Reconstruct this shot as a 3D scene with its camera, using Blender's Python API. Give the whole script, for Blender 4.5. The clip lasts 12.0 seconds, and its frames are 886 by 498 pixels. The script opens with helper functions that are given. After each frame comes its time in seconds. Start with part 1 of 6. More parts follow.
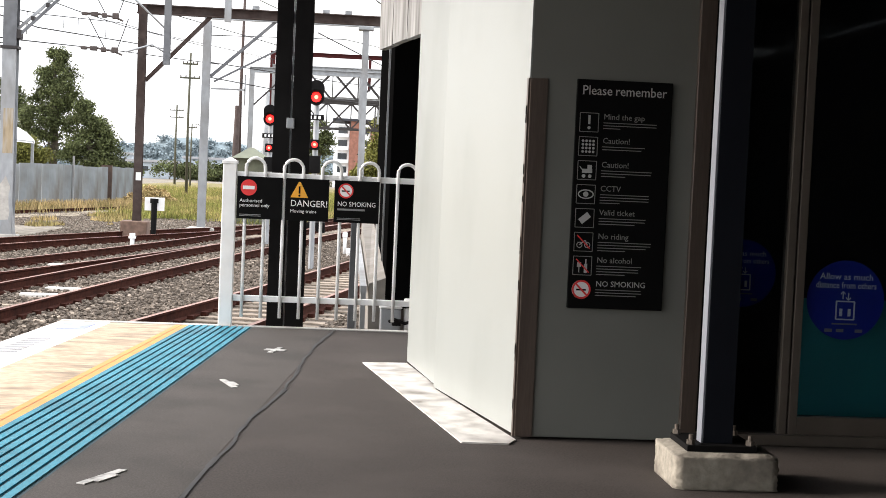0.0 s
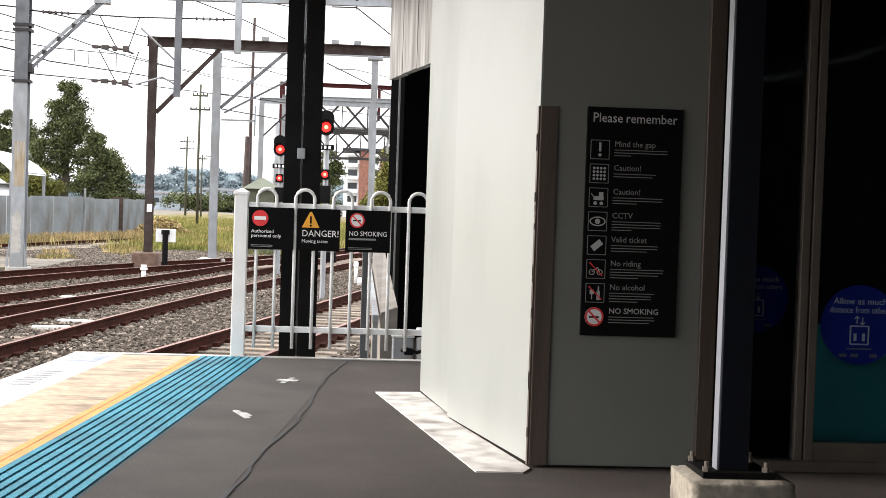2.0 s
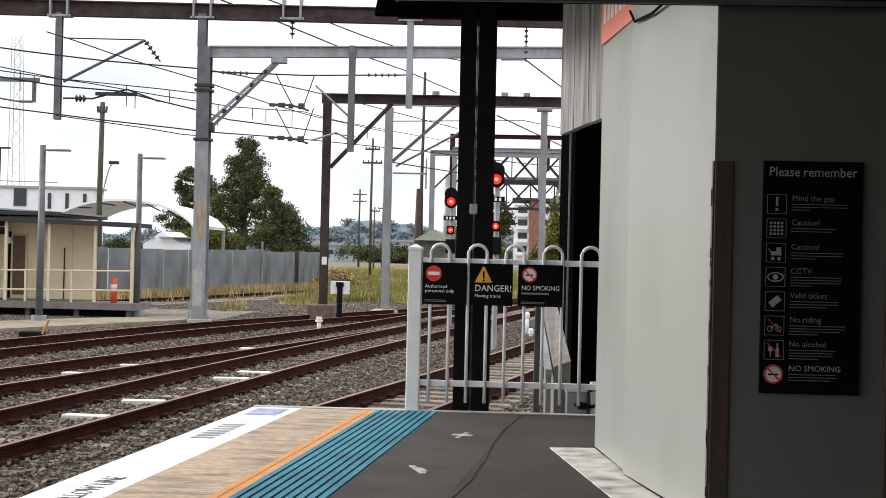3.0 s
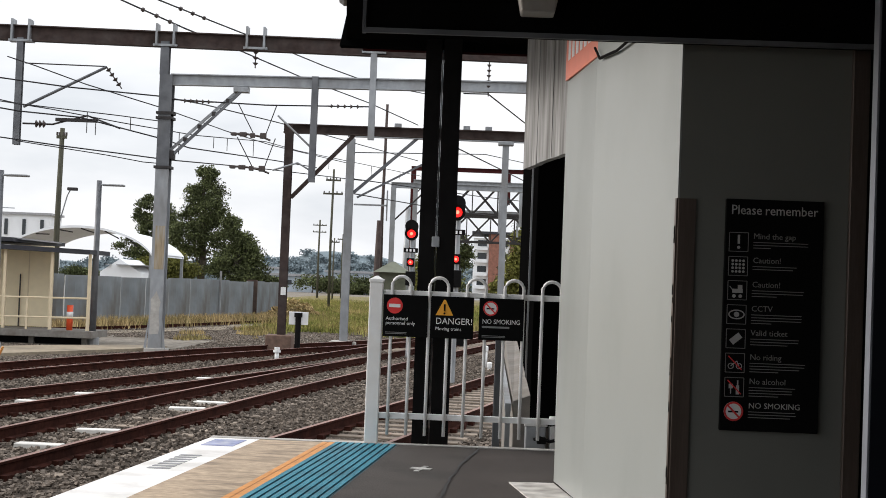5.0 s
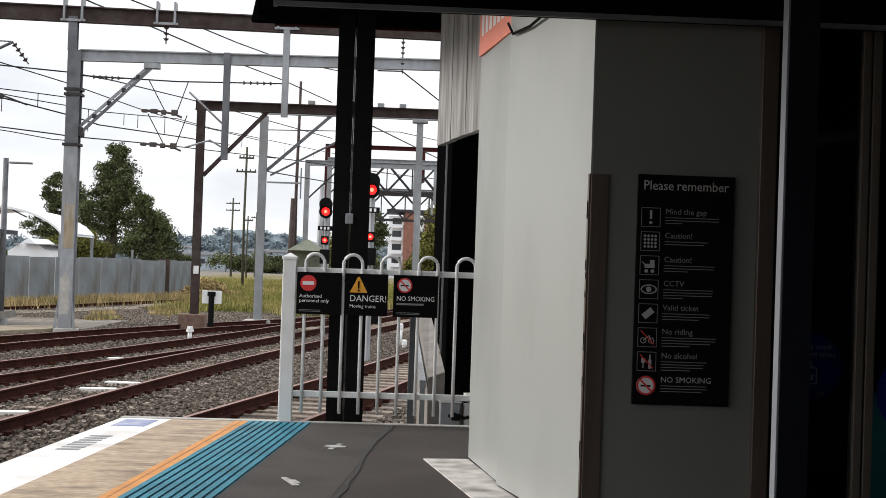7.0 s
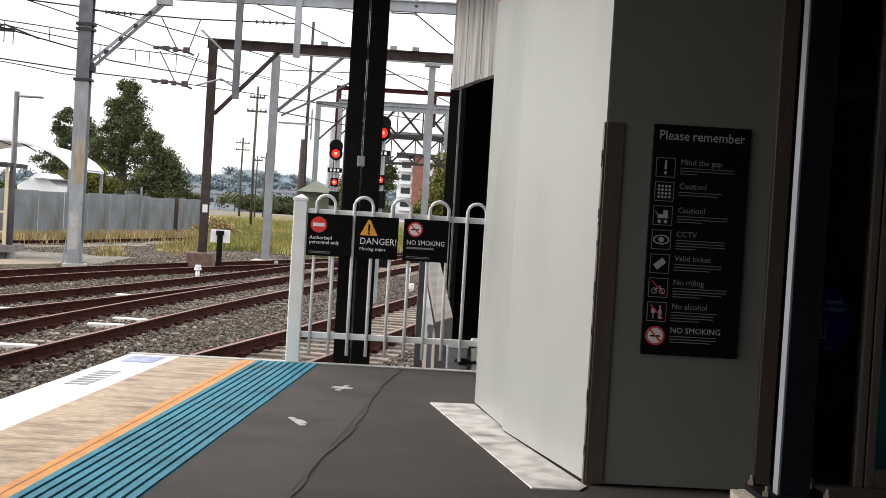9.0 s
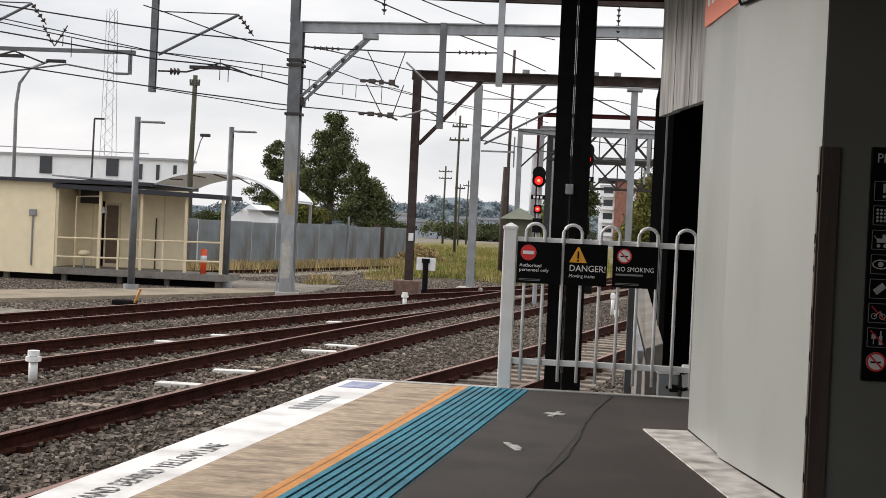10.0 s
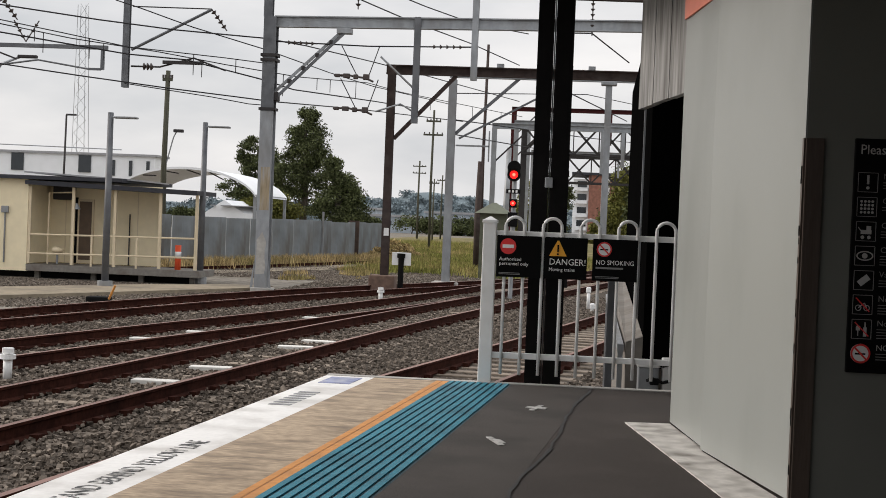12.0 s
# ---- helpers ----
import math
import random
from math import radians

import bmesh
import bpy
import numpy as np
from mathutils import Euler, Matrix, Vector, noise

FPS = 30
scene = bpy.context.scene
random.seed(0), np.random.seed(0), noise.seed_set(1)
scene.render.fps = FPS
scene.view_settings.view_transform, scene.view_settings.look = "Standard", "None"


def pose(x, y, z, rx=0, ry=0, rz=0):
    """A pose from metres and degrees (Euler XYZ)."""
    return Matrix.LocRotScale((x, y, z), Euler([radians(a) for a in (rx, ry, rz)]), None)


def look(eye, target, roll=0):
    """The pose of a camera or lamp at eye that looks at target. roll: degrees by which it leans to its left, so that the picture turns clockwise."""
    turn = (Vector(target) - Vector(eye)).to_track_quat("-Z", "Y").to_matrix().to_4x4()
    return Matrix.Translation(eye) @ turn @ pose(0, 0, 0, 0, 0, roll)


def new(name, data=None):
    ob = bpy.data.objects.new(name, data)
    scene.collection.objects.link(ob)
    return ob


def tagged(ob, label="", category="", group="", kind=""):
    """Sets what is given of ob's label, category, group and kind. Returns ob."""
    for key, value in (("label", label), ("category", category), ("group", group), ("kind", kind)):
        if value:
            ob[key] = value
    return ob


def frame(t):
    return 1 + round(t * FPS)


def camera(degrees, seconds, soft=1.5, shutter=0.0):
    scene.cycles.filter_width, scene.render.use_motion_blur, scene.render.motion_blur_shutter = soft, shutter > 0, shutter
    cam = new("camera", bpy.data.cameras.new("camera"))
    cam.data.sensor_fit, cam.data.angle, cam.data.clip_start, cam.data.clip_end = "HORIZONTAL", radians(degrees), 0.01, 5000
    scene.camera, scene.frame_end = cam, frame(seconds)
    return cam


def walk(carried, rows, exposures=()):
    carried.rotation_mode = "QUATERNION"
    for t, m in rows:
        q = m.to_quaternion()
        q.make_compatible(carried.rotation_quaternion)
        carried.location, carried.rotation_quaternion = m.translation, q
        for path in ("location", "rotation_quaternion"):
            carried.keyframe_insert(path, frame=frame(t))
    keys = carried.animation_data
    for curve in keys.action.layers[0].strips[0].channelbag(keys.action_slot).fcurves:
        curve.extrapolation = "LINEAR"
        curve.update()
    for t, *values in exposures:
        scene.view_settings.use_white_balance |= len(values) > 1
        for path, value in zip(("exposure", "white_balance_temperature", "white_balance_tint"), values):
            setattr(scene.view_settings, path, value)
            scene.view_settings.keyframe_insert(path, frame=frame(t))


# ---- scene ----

cam = camera(36.0, 12.0, soft=0.9)
PATH = [
    (0, (0.073, 0.029, 1.153), (0.24, 2.019, 1.053), 2.5),
    (0.5, (0.074, 0.043, 1.167), (0.226, 2.036, 1.111), 2.4),
    (1, (0.061, 0.031, 1.166), (0.233, 2.023, 1.147), 2.9),
    (1.5, (0.062, 0.038, 1.161), (0.262, 2.028, 1.117), 2.6),
    (2, (0.066, 0.029, 1.154), (0.216, 2.022, 1.095), 1.9),
    (2.5, (0.048, 0.013, 1.177), (0.036, 2.012, 1.114), 1.1),
    (2.7, (0.049, -0.001, 1.186), (-0.048, 1.996, 1.167), 1.2),
    (4.3, (0.04, -0.011, 1.195), (-0.068, 1.985, 1.244), 1.5),
    (4.5, (0.035, -0.033, 1.194), (-0.087, 1.962, 1.266), 1.6),
    (5, (0.031, 0.002, 1.191), (-0.012, 2.0, 1.247), 2.2),
    (5.5, (0.036, 0.015, 1.192), (0.048, 2.015, 1.245), 1.6),
    (6, (0.034, 0.037, 1.196), (0.076, 2.036, 1.252), 1.5),
    (6.5, (0.039, 0.039, 1.187), (0.122, 2.037, 1.228), 2.0),
    (6.7, (0.039, 0.038, 1.185), (0.124, 2.036, 1.219), 1.8),
    (8.3, (0.017, 0.037, 1.179), (0.08, 2.036, 1.174), 3.2),
    (8.5, (0.017, 0.053, 1.182), (0.083, 2.051, 1.143), 3.1),
    (9, (0.018, 0.05, 1.182), (0.093, 2.048, 1.129), 3.4),
    (9.5, (-0.004, -0.004, 1.194), (-0.049, 1.995, 1.14), 2.6),
    (10, (-0.034, -0.078, 1.191), (-0.256, 1.91, 1.161), 2.6),
    (10.5, (-0.036, -0.039, 1.176), (-0.242, 1.949, 1.095), 2.0),
    (11, (-0.037, -0.027, 1.184), (-0.187, 1.966, 1.12), 1.7),
    (11.5, (-0.046, 0.006, 1.184), (-0.215, 1.997, 1.101), 1.7),
    (12, (-0.078, -0.038, 1.184), (-0.262, 1.953, 1.148), 2.3),
]
walk(cam, [(t, look(eye, target, roll)) for t, eye, target, roll in PATH],
     [(0, 1.56, 6980, 14), (0.5, 1.6, 6980, 14), (1.0, 1.3, 6980, 14), (1.5, 1.32, 6980, 14), (2.0, 1.5, 6980, 14), (2.4, 1.35, 6980, 14), (2.8, 0.8, 6880, 13), (4.3, 0.43, 6850, 13), (5.0, 0.48, 6850, 13), (6.7, 0.53, 6850, 13), (8.3, 0.82, 6950, 14), (9.3, 0.9, 6950, 14), (10.0, 0.38, 7050, 14), (10.5, 0.2, 7080, 14), (11.0, 0.13, 7080, 14), (11.5, 0.22, 7080, 14), (12, 0.14, 7080, 14)])

# ---- world, sun ----
world = bpy.data.worlds.new("overcast_sky")
scene.world = world
world.use_nodes = True
wn, wl = world.node_tree.nodes, world.node_tree.links
wn.clear()
sky = wn.new("ShaderNodeTexSky")
sky.sky_type, sky.sun_disc = "NISHITA", False
sky.sun_elevation, sky.sun_rotation = radians(22), radians(-84)
sky.air_density, sky.dust_density = 1.0, 3.0
tc = wn.new("ShaderNodeTexCoord")
mp = wn.new("ShaderNodeMapping")
mp.inputs["Scale"].default_value = (1.6, 1.6, 5.0)
cloud = wn.new("ShaderNodeTexNoise")
cloud.inputs["Scale"].default_value, cloud.inputs["Detail"].default_value = 2.2, 6.0
ramp = wn.new("ShaderNodeValToRGB")
ramp.color_ramp.elements[0].position, ramp.color_ramp.elements[1].position = 0.3, 0.72
ramp.color_ramp.elements[0].color = (0.46, 0.52, 0.59, 1)
ramp.color_ramp.elements[1].color = (0.86, 0.90, 0.94, 1)
bg_sky, bg_cloud, add = wn.new("ShaderNodeBackground"), wn.new("ShaderNodeBackground"), wn.new("ShaderNodeAddShader")
bg_sky.inputs["Strength"].default_value = 0.012
out = wn.new("ShaderNodeOutputWorld")
wl.new(tc.outputs["Generated"], mp.inputs["Vector"])
wl.new(mp.outputs["Vector"], cloud.inputs["Vector"])
wl.new(cloud.outputs["Fac"], ramp.inputs["Fac"])
up = wn.new("ShaderNodeSeparateXYZ")
lift = wn.new("ShaderNodeMapRange")
lift.inputs["From Min"].default_value, lift.inputs["From Max"].default_value = 0.22, 1.0
lift.inputs["To Min"].default_value, lift.inputs["To Max"].default_value = 0.95, 2.1
wl.new(tc.outputs["Generated"], up.inputs[0])
wl.new(up.outputs["Z"], lift.inputs["Value"])
wl.new(lift.outputs[0], bg_cloud.inputs["Strength"])
wl.new(ramp.outputs["Color"], bg_cloud.inputs["Color"])
wl.new(sky.outputs["Color"], bg_sky.inputs["Color"])
wl.new(bg_sky.outputs[0], add.inputs[0])
wl.new(bg_cloud.outputs[0], add.inputs[1])
wl.new(add.outputs[0], out.inputs["Surface"])
sun_data = bpy.data.lights.new("sun", "SUN")
sun_data.energy, sun_data.angle, sun_data.color = 1.5, radians(14), (1.0, 0.985, 0.965)
sun = new("sun", sun_data)
sun.matrix_world = look((-36, 4, 14.5), (0, 0, 0))


# ---- materials ----
def mat(name, color, rough=0.7, metal=0.0, vary=0.25, scale=8.0, bump=0.0, bscale=40.0, dirt=None, dirt_amount=0.35,
        dscale=1.5, stretch=(1, 1, 1), island=0.0, rand=0.0, spec=0.5):
    """A surface with fine grain, broader stains in a second colour, and relief."""
    m = bpy.data.materials.new(name)
    m.use_nodes = True
    n, l = m.node_tree.nodes, m.node_tree.links
    b = n["Principled BSDF"]
    b.inputs["Roughness"].default_value, b.inputs["Metallic"].default_value = rough, metal
    b.inputs["Specular IOR Level"].default_value = spec
    co = n.new("ShaderNodeTexCoord")
    st = n.new("ShaderNodeMapping")
    st.inputs["Scale"].default_value = stretch
    l.new(co.outputs["Object"], st.inputs["Vector"])
    fine = n.new("ShaderNodeTexNoise")
    fine.inputs["Scale"].default_value, fine.inputs["Detail"].default_value = scale, 5
    broad = n.new("ShaderNodeTexNoise")
    broad.inputs["Scale"].default_value, broad.inputs["Detail"].default_value = dscale, 6
    l.new(st.outputs[0], fine.inputs["Vector"])
    l.new(st.outputs[0], broad.inputs["Vector"])
    r1 = n.new("ShaderNodeValToRGB")
    r1.color_ramp.elements[0].position, r1.color_ramp.elements[1].position = 0.25, 0.75
    lo = [max(0, c * (1 - vary)) for c in color]
    hi = [min(1, c * (1 + vary)) for c in color]
    r1.color_ramp.elements[0].color, r1.color_ramp.elements[1].color = (*lo, 1), (*hi, 1)
    l.new(fine.outputs["Fac"], r1.inputs["Fac"])
    last = r1.outputs["Color"]
    if dirt:
        r2 = n.new("ShaderNodeValToRGB")
        r2.color_ramp.elements[0].position, r2.color_ramp.elements[1].position = 0.45, 0.7
        r2.color_ramp.elements[0].color = (0, 0, 0, 1)
        r2.color_ramp.elements[1].color = (dirt_amount,) * 3 + (1,)
        l.new(broad.outputs["Fac"], r2.inputs["Fac"])
        mx = n.new("ShaderNodeMixRGB")
        mx.inputs["Color2"].default_value = (*dirt, 1)
        l.new(r2.outputs["Color"], mx.inputs["Fac"])
        l.new(last, mx.inputs["Color1"])
        last = mx.outputs["Color"]
    if island or rand:
        src = n.new("ShaderNodeNewGeometry").outputs["Random Per Island"] if island else n.new("ShaderNodeObjectInfo").outputs["Random"]
        amt = island or rand
        mr = n.new("ShaderNodeMapRange")
        mr.inputs["To Min"].default_value, mr.inputs["To Max"].default_value = 1 - amt, 1 + amt
        l.new(src, mr.inputs["Value"])
        hs = n.new("ShaderNodeHueSaturation")
        l.new(mr.outputs[0], hs.inputs["Value"])
        l.new(last, hs.inputs["Color"])
        last = hs.outputs["Color"]
    l.new(last, b.inputs["Base Color"])
    rr = n.new("ShaderNodeMapRange")
    rr.inputs["To Min"].default_value, rr.inputs["To Max"].default_value = max(0.02, rough - 0.08), min(1, rough + 0.08)
    l.new(broad.outputs["Fac"], rr.inputs["Value"])
    l.new(rr.outputs[0], b.inputs["Roughness"])
    if bump:
        bn = n.new("ShaderNodeTexNoise")
        bn.inputs["Scale"].default_value, bn.inputs["Detail"].default_value = bscale, 4
        l.new(st.outputs[0], bn.inputs["Vector"])
        bp = n.new("ShaderNodeBump")
        bp.inputs["Strength"].default_value, bp.inputs["Distance"].default_value = bump, 0.01
        l.new(bn.outputs["Fac"], bp.inputs["Height"])
        l.new(bp.outputs[0], b.inputs["Normal"])
    return m


def glow(name, color, strength):
    m = bpy.data.materials.new(name)
    m.use_nodes = True
    b = m.node_tree.nodes["Principled BSDF"]
    b.inputs["Base Color"].default_value = (*color, 1)
    b.inputs["Emission Color"].default_value = (*color, 1)
    b.inputs["Emission Strength"].default_value = strength
    return m


ASPHALT = mat("asphalt", (0.046, 0.037, 0.032), 0.88, vary=0.4, scale=110, bump=0.22, bscale=230, dirt=(0.072, 0.060, 0.053), dirt_amount=0.75, dscale=1.6, spec=0.3)
ASPHALT_OLD = mat("asphalt_old", (0.064, 0.055, 0.049), 0.88, vary=0.4, scale=110, bump=0.22, bscale=230, dirt=(0.038, 0.034, 0.031), dirt_amount=0.7, dscale=1.8, spec=0.3)
SEAM = mat("seam_tar", (0.02, 0.018, 0.017), 0.7)
WHITE_LINE = mat("white_line_paint", (0.82, 0.80, 0.77), 0.6, vary=0.06, scale=30, dirt=(0.36, 0.33, 0.29), dirt_amount=0.6, dscale=2.6)
COPING = mat("coping_concrete", (0.43, 0.325, 0.225), 0.85, vary=0.42, scale=30, bump=0.45, bscale=60, dirt=(0.15, 0.112, 0.08), dirt_amount=0.8, dscale=5.5, stretch=(0.5, 1.6, 1))
YELLOW = mat("yellow_line_paint", (0.62, 0.24, 0.032), 0.6, vary=0.15, scale=20, dirt=(0.34, 0.15, 0.045), dirt_amount=0.6, dscale=4)
TEAL = mat("teal_tactile", (0.010, 0.190, 0.265), 0.6, vary=0.2, scale=25, dirt=(0.010, 0.075, 0.105), dirt_amount=0.6, dscale=2.5, spec=0.3)
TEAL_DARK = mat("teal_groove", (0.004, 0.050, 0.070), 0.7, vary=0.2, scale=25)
PANEL = mat("pale_wall_panel", (0.315, 0.330, 0.313), 0.36, vary=0.03, scale=3, dirt=(0.25, 0.262, 0.246), dirt_amount=0.75, dscale=1.5, stretch=(1, 1, 0.55))
WALL_GREY = mat("grey_green_wall", (0.172, 0.174, 0.155), 0.5, vary=0.04, scale=3, dirt=(0.122, 0.124, 0.110), dirt_amount=0.4, dscale=1.2, spec=0.3)
STEEL_STRIP = mat("brushed_steel", (0.125, 0.095, 0.079), 0.36, metal=0.45, vary=0.15, scale=20, stretch=(8, 8, 0.6), dirt=(0.08, 0.06, 0.05), dirt_amount=0.6, dscale=2)
STEEL_FRAME = mat("door_frame_metal", (0.14, 0.118, 0.098), 0.45, metal=0.4, vary=0.1, scale=10)
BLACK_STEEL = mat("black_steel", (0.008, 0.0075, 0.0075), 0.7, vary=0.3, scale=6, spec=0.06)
COLUMN_BLUE = mat("dark_blue_steel", (0.007, 0.0085, 0.013), 0.6, vary=0.15, scale=6, spec=0.15)
COLUMN_LIT = mat("lit_column_side", (0.22, 0.235, 0.265), 0.45, vary=0.08, scale=8, dirt=(0.14, 0.15, 0.17), dirt_amount=0.6, dscale=2)
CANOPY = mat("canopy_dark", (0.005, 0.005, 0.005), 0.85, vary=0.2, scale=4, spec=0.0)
WEATHERED = mat("weathered_board", (0.33, 0.33, 0.325), 0.8, vary=0.35, scale=7, stretch=(3.5, 3.5, 0.3), dirt=(0.085, 0.08, 0.075), dirt_amount=0.8, dscale=2.6, bump=0.2, spec=0.2)
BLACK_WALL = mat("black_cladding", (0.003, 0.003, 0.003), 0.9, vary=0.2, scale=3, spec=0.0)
PLINTH = mat("plinth_concrete", (0.30, 0.27, 0.22), 0.9, vary=0.3, scale=25, bump=0.5, bscale=50, dirt=(0.11, 0.09, 0.075), dirt_amount=0.65, dscale=5)
CONCRETE = mat("pale_concrete", (0.42, 0.40, 0.37), 0.9, vary=0.15, scale=12, bump=0.2, dirt=(0.24, 0.22, 0.2), dirt_amount=0.5, dscale=2)
WHITE_PAINT = mat("white_gloss_paint", (0.80, 0.80, 0.79), 0.35, vary=0.04, scale=6, dirt=(0.55, 0.53, 0.5), dirt_amount=0.35, dscale=5)
SIGN_BLACK = mat("sign_black", (0.006, 0.006, 0.006), 0.6, vary=0.1, scale=5, spec=0.03)
SIGN_WHITE = mat("sign_white", (0.78, 0.78, 0.78), 0.5, vary=0.02)
SIGN_GREY = mat("sign_grey_print", (0.22, 0.22, 0.22), 0.5, vary=0.02)
SIGN_RED = mat("sign_red", (0.70, 0.03, 0.03), 0.5, vary=0.05)
SIGN_ORANGE = mat("sign_orange", (0.85, 0.38, 0.03), 0.5, vary=0.05)
SIGN_BLUE = mat("sign_blue", (0.006, 0.022, 0.30), 0.45, vary=0.05)
NAME_RED = mat("name_board_orange_red", (0.78, 0.24, 0.16), 0.5, vary=0.08, scale=6)
# rust colour, darkened further for the shade on the rail sides
RAIL = mat("rusty_shaded_rail", (0.043, 0.0145, 0.010), 0.9, vary=0.45, scale=14, dirt=(0.015, 0.007, 0.0055), dirt_amount=0.7, dscale=2.2, bump=0.3, spec=0.05)
RAIL_HEAD = mat("rail_head_steel", (0.21, 0.11, 0.085), 0.55, metal=0.0, vary=0.3, scale=5, stretch=(1, 0.2, 1), dirt=(0.07, 0.027, 0.02), dirt_amount=0.7, dscale=0.5, spec=0.35)
SLEEPER = mat("concrete_sleeper", (0.24, 0.195, 0.155), 0.9, vary=0.35, scale=9, dirt=(0.085, 0.062, 0.048), dirt_amount=0.75, dscale=2, rand=0.35, spec=0.15)
SLEEPER_NEW = mat("new_sleeper", (0.62, 0.60, 0.56), 0.85, vary=0.1, scale=9, rand=0.15)
STONE = mat("ballast_stone", (0.138, 0.114, 0.094), 0.95, vary=0.4, scale=18, island=0.55, spec=0.08)
BALLAST = mat("ballast_bed", (0.088, 0.073, 0.060), 0.95, vary=0.7, scale=20, bump=1.0, bscale=22, dirt=(0.05, 0.041, 0.034), dirt_amount=0.7, dscale=0.5, spec=0.05)
# darker copy of GALV; on the big portal's upper post it stands for shade
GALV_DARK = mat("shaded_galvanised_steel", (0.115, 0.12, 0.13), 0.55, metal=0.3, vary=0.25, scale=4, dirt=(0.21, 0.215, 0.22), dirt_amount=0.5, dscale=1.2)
WORN_WHITE = mat("worn_white_paint", (0.48, 0.47, 0.45), 0.8, vary=0.1, scale=40, dirt=(0.08, 0.075, 0.07), dirt_amount=0.9, dscale=18)
SIGN_DIM = mat("poster_print", (0.42, 0.42, 0.42), 0.5, vary=0.02)
GALV = mat("galvanised_steel", (0.30, 0.315, 0.33), 0.5, metal=0.3, vary=0.2, scale=5, dirt=(0.155, 0.135, 0.115), dirt_amount=0.6, dscale=1.1, stretch=(1, 1, 0.5))
BROWN_STEEL = mat("brown_steel", (0.052, 0.036, 0.032), 0.75, vary=0.4, scale=5, dirt=(0.115, 0.10, 0.095), dirt_amount=0.45, dscale=1.4, spec=0.15)
DARK_STEEL = mat("dark_steel", (0.042, 0.038, 0.038), 0.65, vary=0.2, scale=4, spec=0.2)
RED_STEEL = mat("red_oxide_steel", (0.055, 0.010, 0.010), 0.7, vary=0.2, scale=4, spec=0.15)
WIRE = mat("wire", (0.032, 0.031, 0.033), 0.7, spec=0.15)
INSULATOR = mat("insulator", (0.05, 0.035, 0.03), 0.4)
GRAVEL = mat("track_side_gravel", (0.20, 0.178, 0.15), 0.95, vary=0.5, scale=4, bump=0.6, bscale=12, dirt=(0.125, 0.11, 0.085), dirt_amount=0.8, dscale=0.35, spec=0.1)
GRASS = mat("grass_blades", (0.19, 0.20, 0.055), 0.9, vary=0.55, scale=0.8, island=0.6, dirt=(0.38, 0.28, 0.135), dirt_amount=1.0, dscale=0.3, spec=0.08)
BEAM_GREY = mat("stained_concrete", (0.20, 0.185, 0.165), 0.9, vary=0.2, scale=10, dirt=(0.13, 0.10, 0.08), dirt_amount=0.6, dscale=2)
PATH_TAN = mat("worn_path_concrete", (0.27, 0.225, 0.165), 0.9, vary=0.2, scale=6, dirt=(0.14, 0.12, 0.095), dirt_amount=0.7, dscale=0.9, bump=0.2, spec=0.15)
STRAW = mat("dry_straw", (0.40, 0.295, 0.15), 0.9, vary=0.4, scale=0.8, island=0.6, dirt=(0.16, 0.165, 0.055), dirt_amount=0.8, dscale=0.5, spec=0.08)
TIMBER = mat("timber_pole", (0.080, 0.078, 0.058), 0.9, vary=0.3, scale=6, stretch=(4, 4, 0.4), spec=0.1)
CREAM = mat("cream_cladding", (0.86, 0.74, 0.51), 0.6, vary=0.05, scale=4, dirt=(0.74, 0.63, 0.43), dirt_amount=0.4, dscale=0.8)
CREAM_RAIL = mat("cream_rail", (0.70, 0.58, 0.40), 0.6, vary=0.08, scale=5)
ROOF_DARK = mat("dark_roof_edge", (0.024, 0.025, 0.034), 0.6, vary=0.15, scale=4)
ROOF_SHEET = mat("roof_sheet", (0.32, 0.32, 0.33), 0.5, vary=0.15, scale=5)
DOOR_BROWN = mat("brown_door", (0.13, 0.085, 0.055), 0.6, vary=0.15, scale=5)
SHEET_FENCE = mat("corrugated_fence", (0.25, 0.275, 0.29), 0.65, metal=0.2, vary=0.2, scale=2, dirt=(0.14, 0.115, 0.09), dirt_amount=0.65, dscale=0.9, rand=0.09, stretch=(1, 1, 0.5), spec=0.3)
BARK = mat("bark", (0.09, 0.075, 0.06), 0.95, vary=0.4, scale=6)
LEAF = mat("leaf", (0.078, 0.092, 0.038), 0.75, vary=0.45, scale=0.5, island=0.6, spec=0.15)
LEAF_LIGHT = mat("leaf_olive", (0.125, 0.125, 0.032), 0.75, vary=0.4, scale=0.6, island=0.5, spec=0.15)
# distance haze is mixed into the bush colour
HILL = mat("hazed_hill_bush", (0.20, 0.245, 0.265), 0.95, vary=0.3, scale=0.05, island=0.3, spec=0.05)
WHITE_ROOF = mat("white_membrane", (0.82, 0.83, 0.84), 0.5, vary=0.04, scale=1)
WHITE_WALL = mat("white_wall", (0.80, 0.81, 0.82), 0.7, vary=0.05, scale=1)
BRICK = mat("red_brick", (0.27, 0.12, 0.085), 0.9, vary=0.3, scale=2)
GLASS_DARK = mat("window_glass", (0.03, 0.035, 0.04), 0.15, vary=0.1, scale=2)
ORANGE = mat("orange_bollard", (0.85, 0.10, 0.03), 0.5, vary=0.05)
RED_LIGHT = glow("signal_red", (1.0, 0.012, 0.01), 1.6)
RED_CORE = glow("signal_red_core", (1.0, 0.13, 0.08), 3.0)
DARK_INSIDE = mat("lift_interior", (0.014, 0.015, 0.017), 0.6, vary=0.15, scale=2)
TEAL_REFLECTION = mat("teal_reflection", (0.02, 0.26, 0.26), 0.5, vary=0.1, scale=2)
